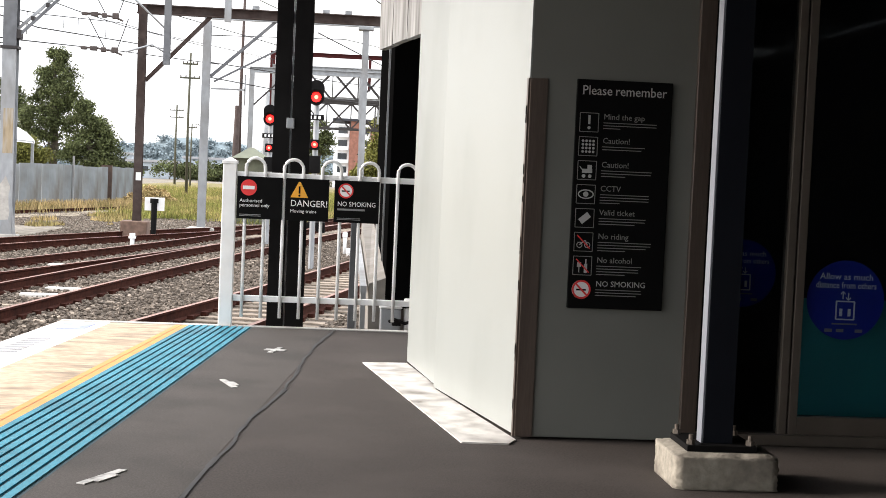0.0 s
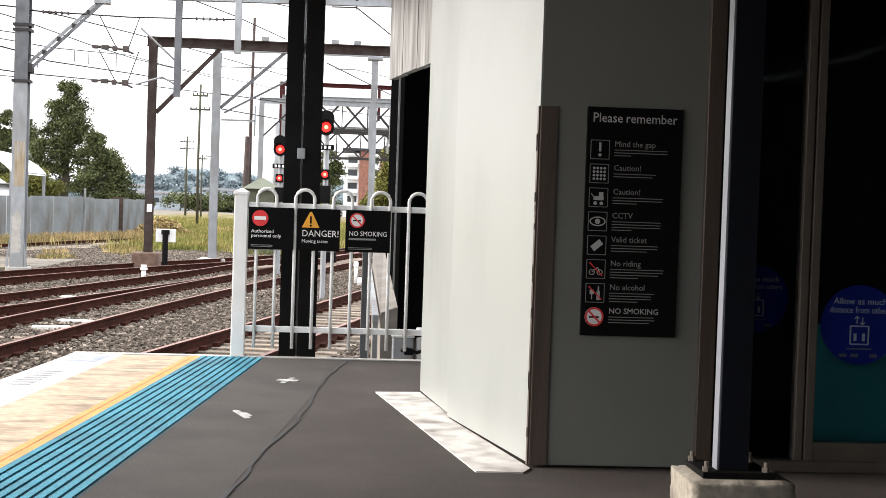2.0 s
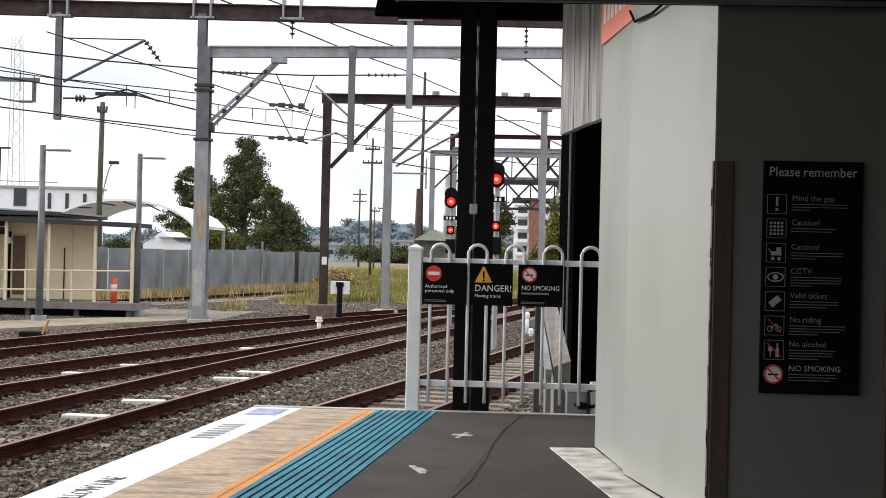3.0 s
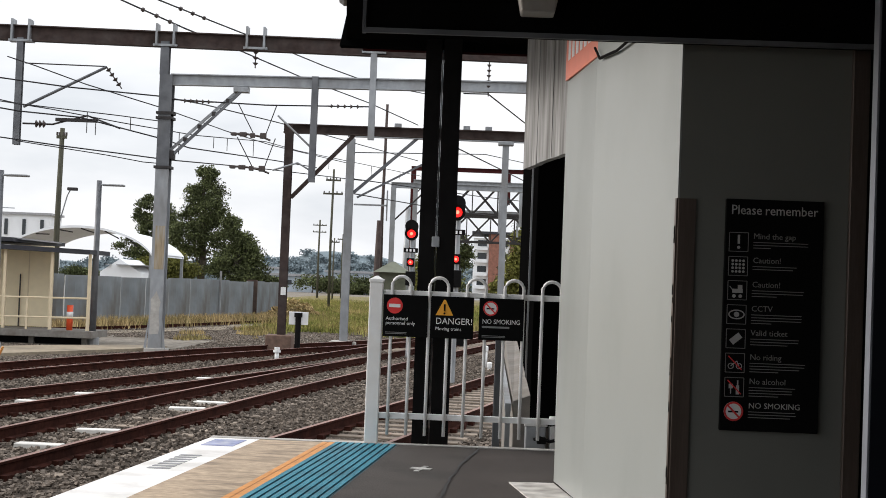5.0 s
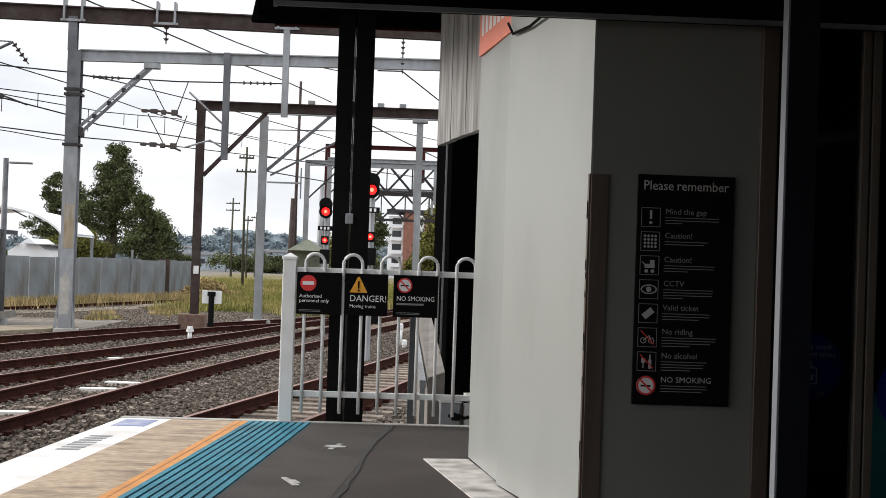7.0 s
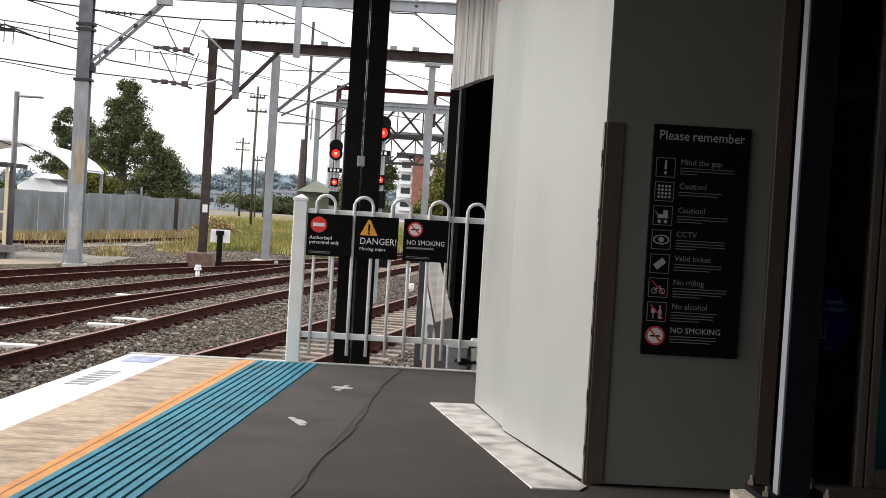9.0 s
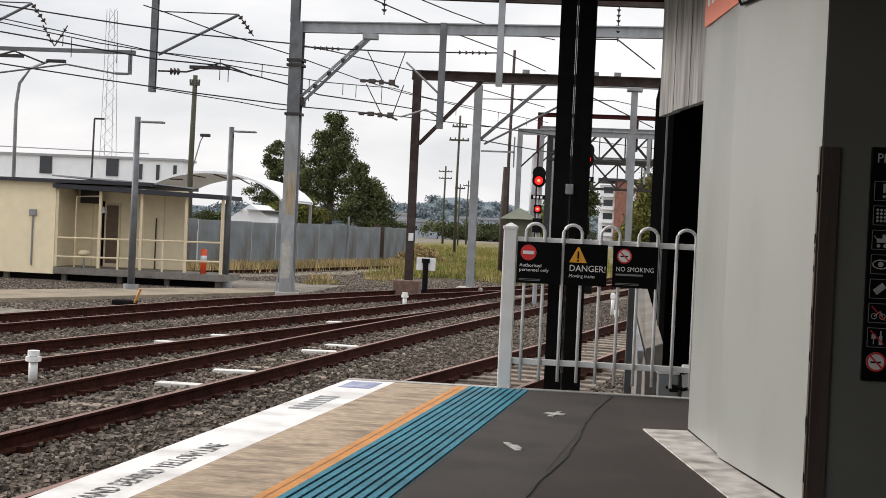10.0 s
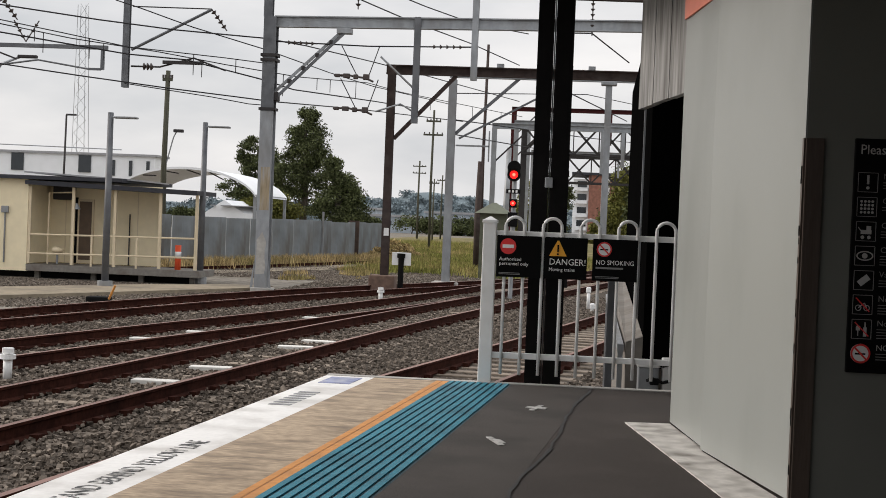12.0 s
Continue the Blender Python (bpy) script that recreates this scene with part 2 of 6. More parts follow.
# blue-grey stands for the haze in front of the far sheds
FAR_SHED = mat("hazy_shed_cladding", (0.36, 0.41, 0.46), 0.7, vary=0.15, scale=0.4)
GLASS = bpy.data.materials.new("door_glass")
GLASS.use_nodes = True
_b = GLASS.node_tree.nodes["Principled BSDF"]
_b.inputs["Transmission Weight"].default_value, _b.inputs["Roughness"].default_value, _b.inputs["IOR"].default_value = 1.0, 0.02, 1.1
_b.inputs["Base Color"].default_value = (0.58, 0.66, 0.72, 1)


# ---- mesh helpers ----
def box(bm, x0, x1, y0, y1, z0, z1, bevel=0.0, m=None):
    r = bmesh.ops.create_cube(bm, size=1.0, matrix=Matrix.Translation(((x0 + x1) / 2, (y0 + y1) / 2, (z0 + z1) / 2)) @ Matrix.Diagonal((x1 - x0, y1 - y0, z1 - z0, 1)))
    if bevel:
        es = list({e for v in r["verts"] for e in v.link_edges})
        r = bmesh.ops.bevel(bm, geom=es, offset=bevel, segments=2, affect="EDGES", profile=0.5)
    if m is not None:
        bmesh.ops.transform(bm, matrix=m, verts=list({v for v in r["verts"]}))
    return bm


def prism(bm, outline, z0, z1):
    """An upright solid over a ground outline."""
    lo = [bm.verts.new((x, y, z0)) for x, y in outline]
    hi = [bm.verts.new((x, y, z1)) for x, y in outline]
    n = len(outline)
    for i in range(n):
        bm.faces.new((lo[i], lo[(i + 1) % n], hi[(i + 1) % n], hi[i]))
    bm.faces.new(hi)
    bm.faces.new(lo[::-1])
    bmesh.ops.recalc_face_normals(bm, faces=bm.faces)
    return bm


def bar(bm, a, b, w, h=None):
    """A rectangular bar from a to b, w wide and h high."""
    a, b = Vector(a), Vector(b)
    h = h or w
    d = (b - a).normalized()
    up = Vector((0, 0, 1)) if abs(d.z) < 0.95 else Vector((0, 1, 0))
    s = d.cross(up).normalized()
    u = s.cross(d)
    vs = [[bm.verts.new(p + s * (w / 2 * i) + u * (h / 2 * j)) for i, j in ((-1, -1), (1, -1), (1, 1), (-1, 1))] for p in (a, b)]
    for i in range(4):
        bm.faces.new((vs[0][i], vs[0][(i + 1) % 4], vs[1][(i + 1) % 4], vs[1][i]))
    bm.faces.new(vs[0][::-1])
    bm.faces.new(vs[1])
    return bm


def tube(bm, pts, r, n=6, r1=None):
    """A round tube along points, tapering to r1."""
    pts = [Vector(p) for p in pts]
    rings = []
    for i, p in enumerate(pts):
        d = (pts[min(i + 1, len(pts) - 1)] - pts[max(i - 1, 0)]).normalized()
        up = Vector((0, 0, 1)) if abs(d.z) < 0.9 else Vector((0, 1, 0))
        s = d.cross(up).normalized()
        u = s.cross(d)
        rad = r if r1 is None else r + (r1 - r) * i / (len(pts) - 1)
        rings.append([bm.verts.new(p + (s * math.cos(k * 2 * math.pi / n) + u * math.sin(k * 2 * math.pi / n)) * rad) for k in range(n)])
    for a, b in zip(rings, rings[1:]):
        for k in range(n):
            bm.faces.new((a[k], a[(k + 1) % n], b[(k + 1) % n], b[k]))
    bm.faces.new(rings[0][::-1])
    bm.faces.new(rings[-1])
    return bm


def disc(bm, c, r, depth, n=28, axis="Y"):
    rot = Matrix.Rotation(radians(90), 4, "X") if axis == "Y" else (Matrix.Rotation(radians(90), 4, "Y") if axis == "X" else Matrix())
    bmesh.ops.create_cone(bm, cap_ends=True, segments=n, radius1=r, radius2=r, depth=depth, matrix=Matrix.Translation(c) @ rot)
    return bm


def empty(name, at=(0, 0, 0), label="", category="", group="", kind=""):
    ob = new(name)
    ob.location = at
    ob.empty_display_size = 0.1
    return tagged(ob, label, category, group, kind)


def offset_of(parent):
    v = Vector()
    while parent:
        v += parent.location
        parent = parent.parent
    return v


def part(name, bm, material, parent=None, label="", smooth=False, **tags):
    """Links a bmesh as one mesh object; its coordinates are the world's."""
    me = bpy.data.meshes.new(name)
    if parent is not None:
        bmesh.ops.translate(bm, verts=bm.verts, vec=-offset_of(parent))
    bmesh.ops.recalc_face_normals(bm, faces=bm.faces)
    bm.to_mesh(me)
    bm.free()
    me.materials.append(material)
    if smooth:
        for p in me.polygons:
            p.use_smooth = True
    ob = new(name, me)
    if parent is not None:
        ob.parent = parent
    return tagged(ob, label, **tags)


def B():
    return bmesh.new()


def lettering(name, words, size, m, material, parent, depth=0.002, align="LEFT", label="", squeeze=1.0):
    """Raised letters in the built-in font; m places the text's own x-right, y-up plane."""
    cu = bpy.data.curves.new(name, "FONT")
    cu.body, cu.size, cu.extrude, cu.align_x, cu.resolution_u = words, size, depth / 2, align, 2
    tmp = new(name + "_tmp", cu)
    me = bpy.data.meshes.new_from_object(tmp.evaluated_get(bpy.context.evaluated_depsgraph_get()))
    bpy.data.objects.remove(tmp)
    bpy.data.curves.remove(cu)
    me.transform(m @ Matrix.Diagonal((squeeze, 1, 1, 1)))
    me.transform(Matrix.Translation(-offset_of(parent)))
    me.materials.clear()
    me.materials.append(material)
    ob = new(name, me)
    ob.parent = parent
    return tagged(ob, label)


def facing(x, y, z):
    """A text plane that faces the camera side (-y), reading along +x."""
    return Matrix.Translation((x, y, z)) @ Matrix.Rotation(radians(90), 4, "X")


def h_post(x, y, w, z0, z1, t=0.03, web=0.015):
    """A rolled H-section post."""
    a = w / 2
    return prism(B(), [(x - a, y - a), (x + a, y - a), (x + a, y - a + t), (x + web, y - a + t), (x + web, y + a - t), (x + a, y + a - t), (x + a, y + a), (x - a, y + a), (x - a, y + a - t), (x - web, y + a - t), (x - web, y - a + t), (x - a, y - a + t)], z0, z1)


# ---- platform ----
EDGE = lambda y: -2.33 + (y - 5.18) * 0.0896      # platform edge
Y_END, Y_BACK = 10.22, -14.0


def band(a, b, y0, y1, z0, z1):
    return prism(B(), [(EDGE(y0) + a, y0), (EDGE(y0) + b, y0), (EDGE(y1) + b, y1), (EDGE(y1) + a, y1)], z0, z1)


platform = empty("platform", (0, 0, 0), "asphalt station platform with painted coping edge", "platform", kind="structure")
part("platform_body", prism(B(), [(EDGE(Y_BACK) + 0.06, Y_BACK), (9, Y_BACK), (9, Y_END + 0.1), (EDGE(Y_END) + 0.06, Y_END - 0.02)], -1.4, -0.06), CONCRETE, platform)
bm = prism(B(), [(EDGE(Y_BACK) + 1.41, Y_BACK), (-2.3, Y_BACK), (0.12, Y_END + 0.02), (EDGE(Y_END) + 1.41, Y_END)], -0.06, 0.0)
part("asphalt_strip", bm, ASPHALT_OLD, platform)
bm = prism(B(), [(-2.3, Y_BACK), (9, Y_BACK), (9, Y_END + 0.1), (0.12, Y_END + 0.02)], -0.06, -0.001)
part("asphalt_field", bm, ASPHALT, platform)
part("white_line", band(0.0, 0.37, Y_BACK, Y_END, -0.30, 0.0), WHITE_LINE, platform)
part("concrete_coping", band(0.37, 0.845, Y_BACK, Y_END, -0.06, 0.0), COPING, platform)
part("yellow_line", band(0.845, 0.884, Y_BACK, Y_END, -0.06, 0.002), YELLOW, platform)
part("line_gap", band(0.884, 0.896, Y_BACK, Y_END, -0.06, 0.001), mat("worn_orange_paint", (0.42, 0.16, 0.03), 0.7, vary=0.3, scale=20, dirt=(0.2, 0.10, 0.04), dirt_amount=0.6, dscale=4), platform)
part("yellow_line", band(0.896, 0.94, Y_BACK, Y_END, -0.06, 0.002), YELLOW, platform)
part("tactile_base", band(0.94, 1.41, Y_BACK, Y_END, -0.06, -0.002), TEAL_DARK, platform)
for k in range(9):
    a = 0.945 + k * 0.0517
    part("tactile_rib", band(a, a + 0.034, Y_BACK, Y_END, -0.004, 0.006), TEAL, platform)
part("end_kerb", prism(B(), [(EDGE(Y_END), Y_END), (1.2, Y_END + 0.02), (1.2, Y_END + 0.12), (EDGE(Y_END), Y_END + 0.1)], -0.35, 0.004), CONCRETE, platform)

# painted marks, seam and words on the platform
bm = B()
rnd = random.Random(4)
pts = []
for i in range(41):
    y = 3.0 + i * 0.18
    pts.append((-0.585 + (y - 3.0) * 0.0985 + rnd.uniform(-0.009, 0.009) + 0.022 * math.sin(y * 1.9) * (y > 6), y))
for (xa, ya), (xb, yb) in zip(pts, pts[1:]):
    w = rnd.uniform(0.006, 0.013)
    v = [bm.verts.new(p) for p in ((xa - w, ya, 0.0035), (xa + w, ya, 0.0035), (xb + w, yb, 0.0035), (xb - w, yb, 0.0035))]
    bm.faces.new(v)
part("asphalt_seam", bm, SEAM, platform)


def footprint_mark(name, x, y, turn, cross):
    bm = B()
    box(bm, -0.022, 0.022, -0.17, 0.17, 0, 0.004)
    if cross:
        box(bm, -0.085, 0.085, -0.035, 0.05, 0, 0.0045)
    else:
        box(bm, 0.0, 0.05, -0.10, 0.06, 0, 0.0045)
    bmesh.ops.transform(bm, matrix=pose(x, y, 0.001, 0, 0, turn) @ Matrix.Diagonal((0.8, 0.8, 1, 1)), verts=bm.verts)
    part(name, bm, WORN_WHITE, platform)


footprint_mark("worn_mark", -0.25, 8.93, -12, True)
footprint_mark("worn_mark", -0.44, 7.46, 18, False)
footprint_mark("worn_mark", -0.73, 5.12, -25, False)
ang = math.degrees(math.atan2(1, 0.0896))
mt = Matrix.Translation((EDGE(5.25) + 0.27, 5.25, 0.002)) @ Matrix.Rotation(radians(ang), 4, "Z")
lettering("line_words", "STAND BEHIND YELLOW LINE", 0.155, mt, mat("worn_black_paint", (0.09, 0.09, 0.09), 0.8, vary=0.3, scale=40, dirt=(0.78, 0.76, 0.73), dirt_amount=1.0, dscale=22), platform, squeeze=0.80)
for k in range(7):
    y = 8.45 + k * 0.11
    part("worn_letter_bar", band(0.10, 0.24, y, y + 0.06, 0.0, 0.003), SIGN_GREY, platform)
part("blue_end_mark", band(0.07, 0.30, 9.72, 10.12, 0.0, 0.003), mat("faded_blue_paint", (0.22, 0.25, 0.40), 0.7, vary=0.3, scale=12, dirt=(0.6, 0.6, 0.6), dirt_amount=0.6, dscale=9), platform)

# ---- ground, tracks ----
ground = part("ground", prism(B(), [(-900, -60), (900, -60), (900, 2500), (-900, 2500)], -3.0, -1.095), GRAVEL, None, "grey gravel and earth beside the tracks", category="ground", kind="structure")


def curve_at(ctrl, y):
    for (y0, x0), (y1, x1) in zip(ctrl, ctrl[1:]):
        if y <= y1:
            break
    return x0 + (x1 - x0) * (y - y0) / (y1 - y0)


def smooth_at(ctrl, y):
    return sum(curve_at(ctrl, y + d) * w for d, w in ((-4, 1), (-2, 2), (0, 3), (2, 2), (4, 1))) / 9


TRACKS = [
    [(-30, -8.2), (0, -4.6), (10, -3.15), (18.1, -1.72), (22, -0.80), (31, 1.06), (50, 4.8), (90, 12.5)],
    [(-30, -12.3), (0, -7.75), (12, -6.02), (16.3, -5.43), (25.5, -4.25), (32.8, -3.06), (47, -0.6), (60, 1.8), (110, 11)],
    [(-30, -18.5), (0, -12.3), (19.6, -8.05), (24, -6.95), (30.7, -5.25), (40, -3.3), (47, -2.2), (60, 0.2), (110, 9)],
    [(-30, -24.5), (0, -16.6), (25.9, -10.55), (34, -8.7), (41.4, -6.3), (49.5, -2.9), (60, 0.8), (110, 14)],
]
RAIL_TOP = -0.85


def rail_mesh(ctrl, side, y0, y1):
    bm = B()
    prof = [(-0.07, -0.18), (0.07, -0.18), (0.07, -0.165), (0.016, -0.14), (0.016, -0.045), (0.036, -0.03), (0.036, 0.0), (-0.036, 0.0), (-0.036, -0.03), (-0.016, -0.045), (-0.016, -0.14), (-0.07, -0.165)]
    prev = None
    y = y0
    while y <= y1:
        x = smooth_at(ctrl, y)
        dx = (smooth_at(ctrl, y + 0.5) - smooth_at(ctrl, y - 0.5))
        nx, ny = 1 / math.hypot(1, dx), -dx / math.hypot(1, dx)
        cx, cy = x + nx * side, y + ny * side
        ring = [bm.verts.new((cx + nx * a, cy + ny * a, RAIL_TOP + b)) for a, b in prof]
        if prev:
            for i in range(len(prof)):
                bm.faces.new((prev[i], prev[(i + 1) % len(prof)], ring[(i + 1) % len(prof)], ring[i]))
        prev = ring
        y += 1.0
    return bm


sleeper_bm = B()
box(sleeper_bm, -1.25, 1.25, -0.12, 0.12, -0.22, 0.0, 0.015)
for sx in (-0.75, 0.75):
    for d in (-0.118, 0.118):
        box(sleeper_bm, sx + d - 0.045, sx + d + 0.045, -0.065, 0.065, 0.0, 0.06)
sleeper_me = bpy.data.meshes.new("sleeper")
sleeper_bm.to_mesh(sleeper_me)
sleeper_bm.free()
sleeper_me.materials.append(SLEEPER)
sleeper_me.materials.append(RAIL)
for p in sleeper_me.polygons:
    if p.center.z > 0.004:
        p.material_index = 1
short_bm = B()
box(short_bm, -0.34, 0.26, -0.11, 0.11, -0.1, 0.03, 0.012)
new_me = bpy.data.meshes.new("pale_block")
short_bm.to_mesh(new_me)
short_bm.free()
new_me.materials.clear()
new_me.materials.append(SLEEPER_NEW)
for k, ctrl in enumerate(TRACKS):
    track = empty("railway_track", (0, 0, 0), "rusty steel rails on concrete sleepers in grey ballast", "railway track", "parallel tracks", "structure")
    for side in (-0.75, 0.75):
        r = part("rail", rail_mesh(ctrl, side, -8 + k * 4, 108), RAIL, track, "rusty steel rail")
        r.data.materials.append(RAIL_HEAD)
        for p in r.data.polygons:
            if p.normal.z > 0.8 and p.center.z > RAIL_TOP - 0.01:
                p.material_index = 1
    rnd = random.Random(10 + k)
    y = 2.0 + k * 2
    while y < 75:
        dx = (smooth_at(ctrl, y + 0.5) - smooth_at(ctrl, y - 0.5))
        pale = any(abs(y - q) < 0.31 for q in ((), (17.3, 18.6, 22.5, 24.0), (23.0, 24.7, 29.5), ())[k])
        if pale:
            s = new("pale_block", new_me)
            s.parent = track
            s.matrix_local = pose(smooth_at(ctrl, y), y + 0.3, RAIL_TOP - 0.17, 0, 0, rnd.uniform(-8, 8))
        s = new("sleeper", sleeper_me)
        s.parent = track
        s.matrix_local = pose(smooth_at(ctrl, y), y, RAIL_TOP - 0.18 + rnd.uniform(-0.012, 0.0), 0, 0, -math.degrees(math.atan(dx)) + rnd.uniform(-1, 1))
        y += 0.62


def scatter(name, n, place, size, material, label, category, seed=1, flat=0.7):
    """Many small angular stones in one mesh."""
    g = np.random.default_rng(seed)
    cube = np.array([(-1, -1, -1), (1, -1, -1), (1, 1, -1), (-1, 1, -1), (-1, -1, 1), (1, -1, 1), (1, 1, 1), (-1, 1, 1)], float)
    quads = np.array([(0, 3, 2, 1), (4, 5, 6, 7), (0, 1, 5, 4), (1, 2, 6, 5), (2, 3, 7, 6), (3, 0, 4, 7)])
    c = place(g, n)
    n = len(c)
    v = cube[None] * g.uniform(0.45, 1.0, (n, 8, 3)) * (size * g.uniform(0.6, 1.3, (n, 1, 1))) * np.array([1, 1, flat])
    a = g.uniform(0, 2 * math.pi, n)
    b = g.uniform(-0.7, 0.7, n)
    ca, sa, cb, sb = np.cos(a)[:, None], np.sin(a)[:, None], np.cos(b)[:, None], np.sin(b)[:, None]
    x, y, z = v[..., 0], v[..., 1] * cb - v[..., 2] * sb, v[..., 1] * sb + v[..., 2] * cb
    v = np.stack([x * ca - y * sa, x * sa + y * ca, z], -1) + c[:, None, :]
    f = (quads[None] + (np.arange(n) * 8)[:, None, None]).reshape(-1, 4)
    me = bpy.data.meshes.new(name)
    me.from_pydata(v.reshape(-1, 3).tolist(), [], f.tolist())
    me.materials.append(material)
    return tagged(new(name, me), label, category, kind="stuff")


# ballast shoulder under all tracks
bm = B()
cols = []
for i in range(72):
    y = -20 + i * 2
    xl = smooth_at(TRACKS[3], y) - 2.2
    xr = max(EDGE(min(y, Y_END)) + 0.2, smooth_at(TRACKS[0], y) + 2.0) if y > Y_END else EDGE(y) + 0.2
    cols.append([bm.verts.new((x, y, z)) for x, z in ((xl - 0.7, -1.12), (xl, -1.075), ((xl + xr) / 2, -1.06), (xr, -1.06), (xr + 0.8, -1.12))])
for a, b in zip(cols, cols[1:]):
    for j in range(4):
        bm.faces.new((a[j], a[j + 1], b[j + 1], b[j]))
part("ballast_bed", bm, BALLAST, None, "bed of crushed grey ballast under the tracks", category="ballast", kind="structure")


def near_ballast(g, n):
    y = 7.5 + 38 * g.uniform(0, 1, n) ** 1.45
    left = np.array([smooth_at(TRACKS[3], q) for q in np.linspace(4, 48, 89)])
    xl = np.interp(y, np.linspace(4, 48, 89), left) - 1.7
    xr = np.where(y < Y_END, -2.33 + (y - 5.18) * 0.0896, 1.2 + (y - Y_END) * 0.16) - 0.05
    x = xl + (xr - xl) * g.uniform(0, 1, n)
    z = -1.06 + g.uniform(-0.015, 0.045, n)
    mid = np.interp(y, np.linspace(4, 48, 89), [smooth_at(TRACKS[0], q) for q in np.linspace(4, 48, 89)])
    z = np.where((np.abs(x - mid) < 1.3) & (y > 11), z - 0.045, z)
    return np.stack([x, y, z], -1)


scatter("ballast_stones", 128000, near_ballast, 0.028, STONE, "loose crushed grey ballast stones between the rails", "ballast", 3)

# ---- fence at the platform end ----
FY = 10.31
fence = empty("platform_end_fence", (-0.68, FY, 0), "white hooped steel fence closing the platform end", "fence")
bm = box(B(), -0.73, -0.63, FY - 0.05, FY + 0.05, 0.0, 1.22, 0.006)
box(bm, -0.737, -0.623, FY - 0.057, FY + 0.057, 1.21, 1.235, 0.004)
bmesh.ops.create_cone(bm, cap_ends=True, segments=4, radius1=0.07, radius2=0.01, depth=0.025, matrix=Matrix.Translation((-0.68, FY, 1.247)) @ Matrix.Rotation(radians(45), 4, "Z"))
part("post", bm, WHITE_PAINT, fence)
for z in (1.135, 0.21):
    part("rail", box(B(), -0.63, 1.02, FY - 0.02, FY + 0.02, z - 0.022, z + 0.022, 0.004), WHITE_PAINT, fence)
X0, DX = -0.56, 0.1415
for k in range(6):
    xa, xb = X0 + 2 * k * DX, X0 + (2 * k + 1) * DX
    c, r = (xa + xb) / 2, (xb - xa) / 2
    arc = [(c - r * math.cos(a), FY - 0.035, 1.19 + r * math.sin(a)) for a in np.linspace(0, math.pi, 11)]
    part("hoop_bar", tube(B(), [(xa, FY - 0.035, 0.07), (xa, FY - 0.035, 0.6), *arc, (xb, FY - 0.035, 0.6), (xb, FY - 0.035, 0.07)], 0.0125, 8), WHITE_PAINT, fence, smooth=True)


def fence_sign(name, x0, x1, label):
    s = empty(name, (x0, FY - 0.055, 0.81), label, "sign", "fence signs")
    part("board", box(B(), x0, x1, FY - 0.064, FY - 0.052, 0.808, 1.122, 0.002), SIGN_BLACK, s)
    return s


SY = FY - 0.0655
s = fence_sign("no_entry_sign", -0.62, -0.285, "black no-entry sign with a red disc, on the white fence")
part("red_disc", disc(B(), (-0.535, SY, 1.04), 0.060, 0.003), SIGN_RED, s)
part("white_bar", box(B(), -0.578, -0.492, SY - 0.004, SY - 0.001, 1.027, 1.053), SIGN_WHITE, s)
lettering("words", "Authorised", 0.037, facing(-0.60, SY, 0.932), SIGN_WHITE, s)
lettering("words", "personnel only", 0.037, facing(-0.60, SY, 0.898), SIGN_WHITE, s)
for z in (0.838, 0.828):
    part("print_bar", box(B(), -0.60, -0.44, SY - 0.001, SY, z, z + 0.004), SIGN_GREY, s)
s = fence_sign("danger_sign", -0.26, 0.06, "black danger sign with an orange warning triangle")
bm = B()
v = [bm.verts.new((-0.16 + x, SY, 1.035 + z)) for x, z in ((-0.066, -0.055), (0.066, -0.055), (0.066 * 0.1, 0.062), (-0.066 * 0.1, 0.062))]
f = bm.faces.new(v)
bmesh.ops.translate(bm, verts=[q for q in bmesh.ops.extrude_face_region(bm, geom=[f])["geom"] if isinstance(q, bmesh.types.BMVert)], vec=(0, 0.003, 0))
part("warning_triangle", bm, SIGN_ORANGE, s)
part("exclamation_mark", disc(box(B(), -0.166, -0.154, SY - 0.004, SY - 0.001, 1.01, 1.065), (-0.16, SY - 0.0025, 0.995), 0.008, 0.003, 12), SIGN_BLACK, s)
lettering("words", "DANGER!", 0.068, facing(-0.225, SY, 0.915), SIGN_WHITE, s, squeeze=0.95)
lettering("words", "Moving trains", 0.036, facing(-0.225, SY, 0.868), SIGN_WHITE, s)
s = fence_sign("no_smoking_sign", 0.10, 0.435, "black no-smoking sign on the white fence")


def no_smoking(s, x, y, z, r):
    part("white_disc", disc(B(), (x, y, z), r, 0.002), SIGN_WHITE, s)
    bm = B()
    ring = []
    for k in range(28):
        a = k * 2 * math.pi / 28
        ring.append([bm.verts.new((x + q * math.cos(a), y - 0.002, z + q * math.sin(a))) for q in (r * 0.80, r)])
    for k in range(28):
        bm.faces.new((ring[k][0], ring[k][1], ring[(k + 1) % 28][1], ring[(k + 1) % 28][0]))
    bar(bm, (x - r * 0.6, y - 0.002, z + r * 0.6), (x + r * 0.6, y - 0.002, z - r * 0.6), 0.002, r * 0.18)
    part("red_ring", bm, SIGN_RED, s)
    part("cigarette", box(B(), x - r * 0.55, x + r * 0.5, y - 0.0018, y - 0.0012, z - r * 0.12, z + r * 0.06), SIGN_BLACK, s)


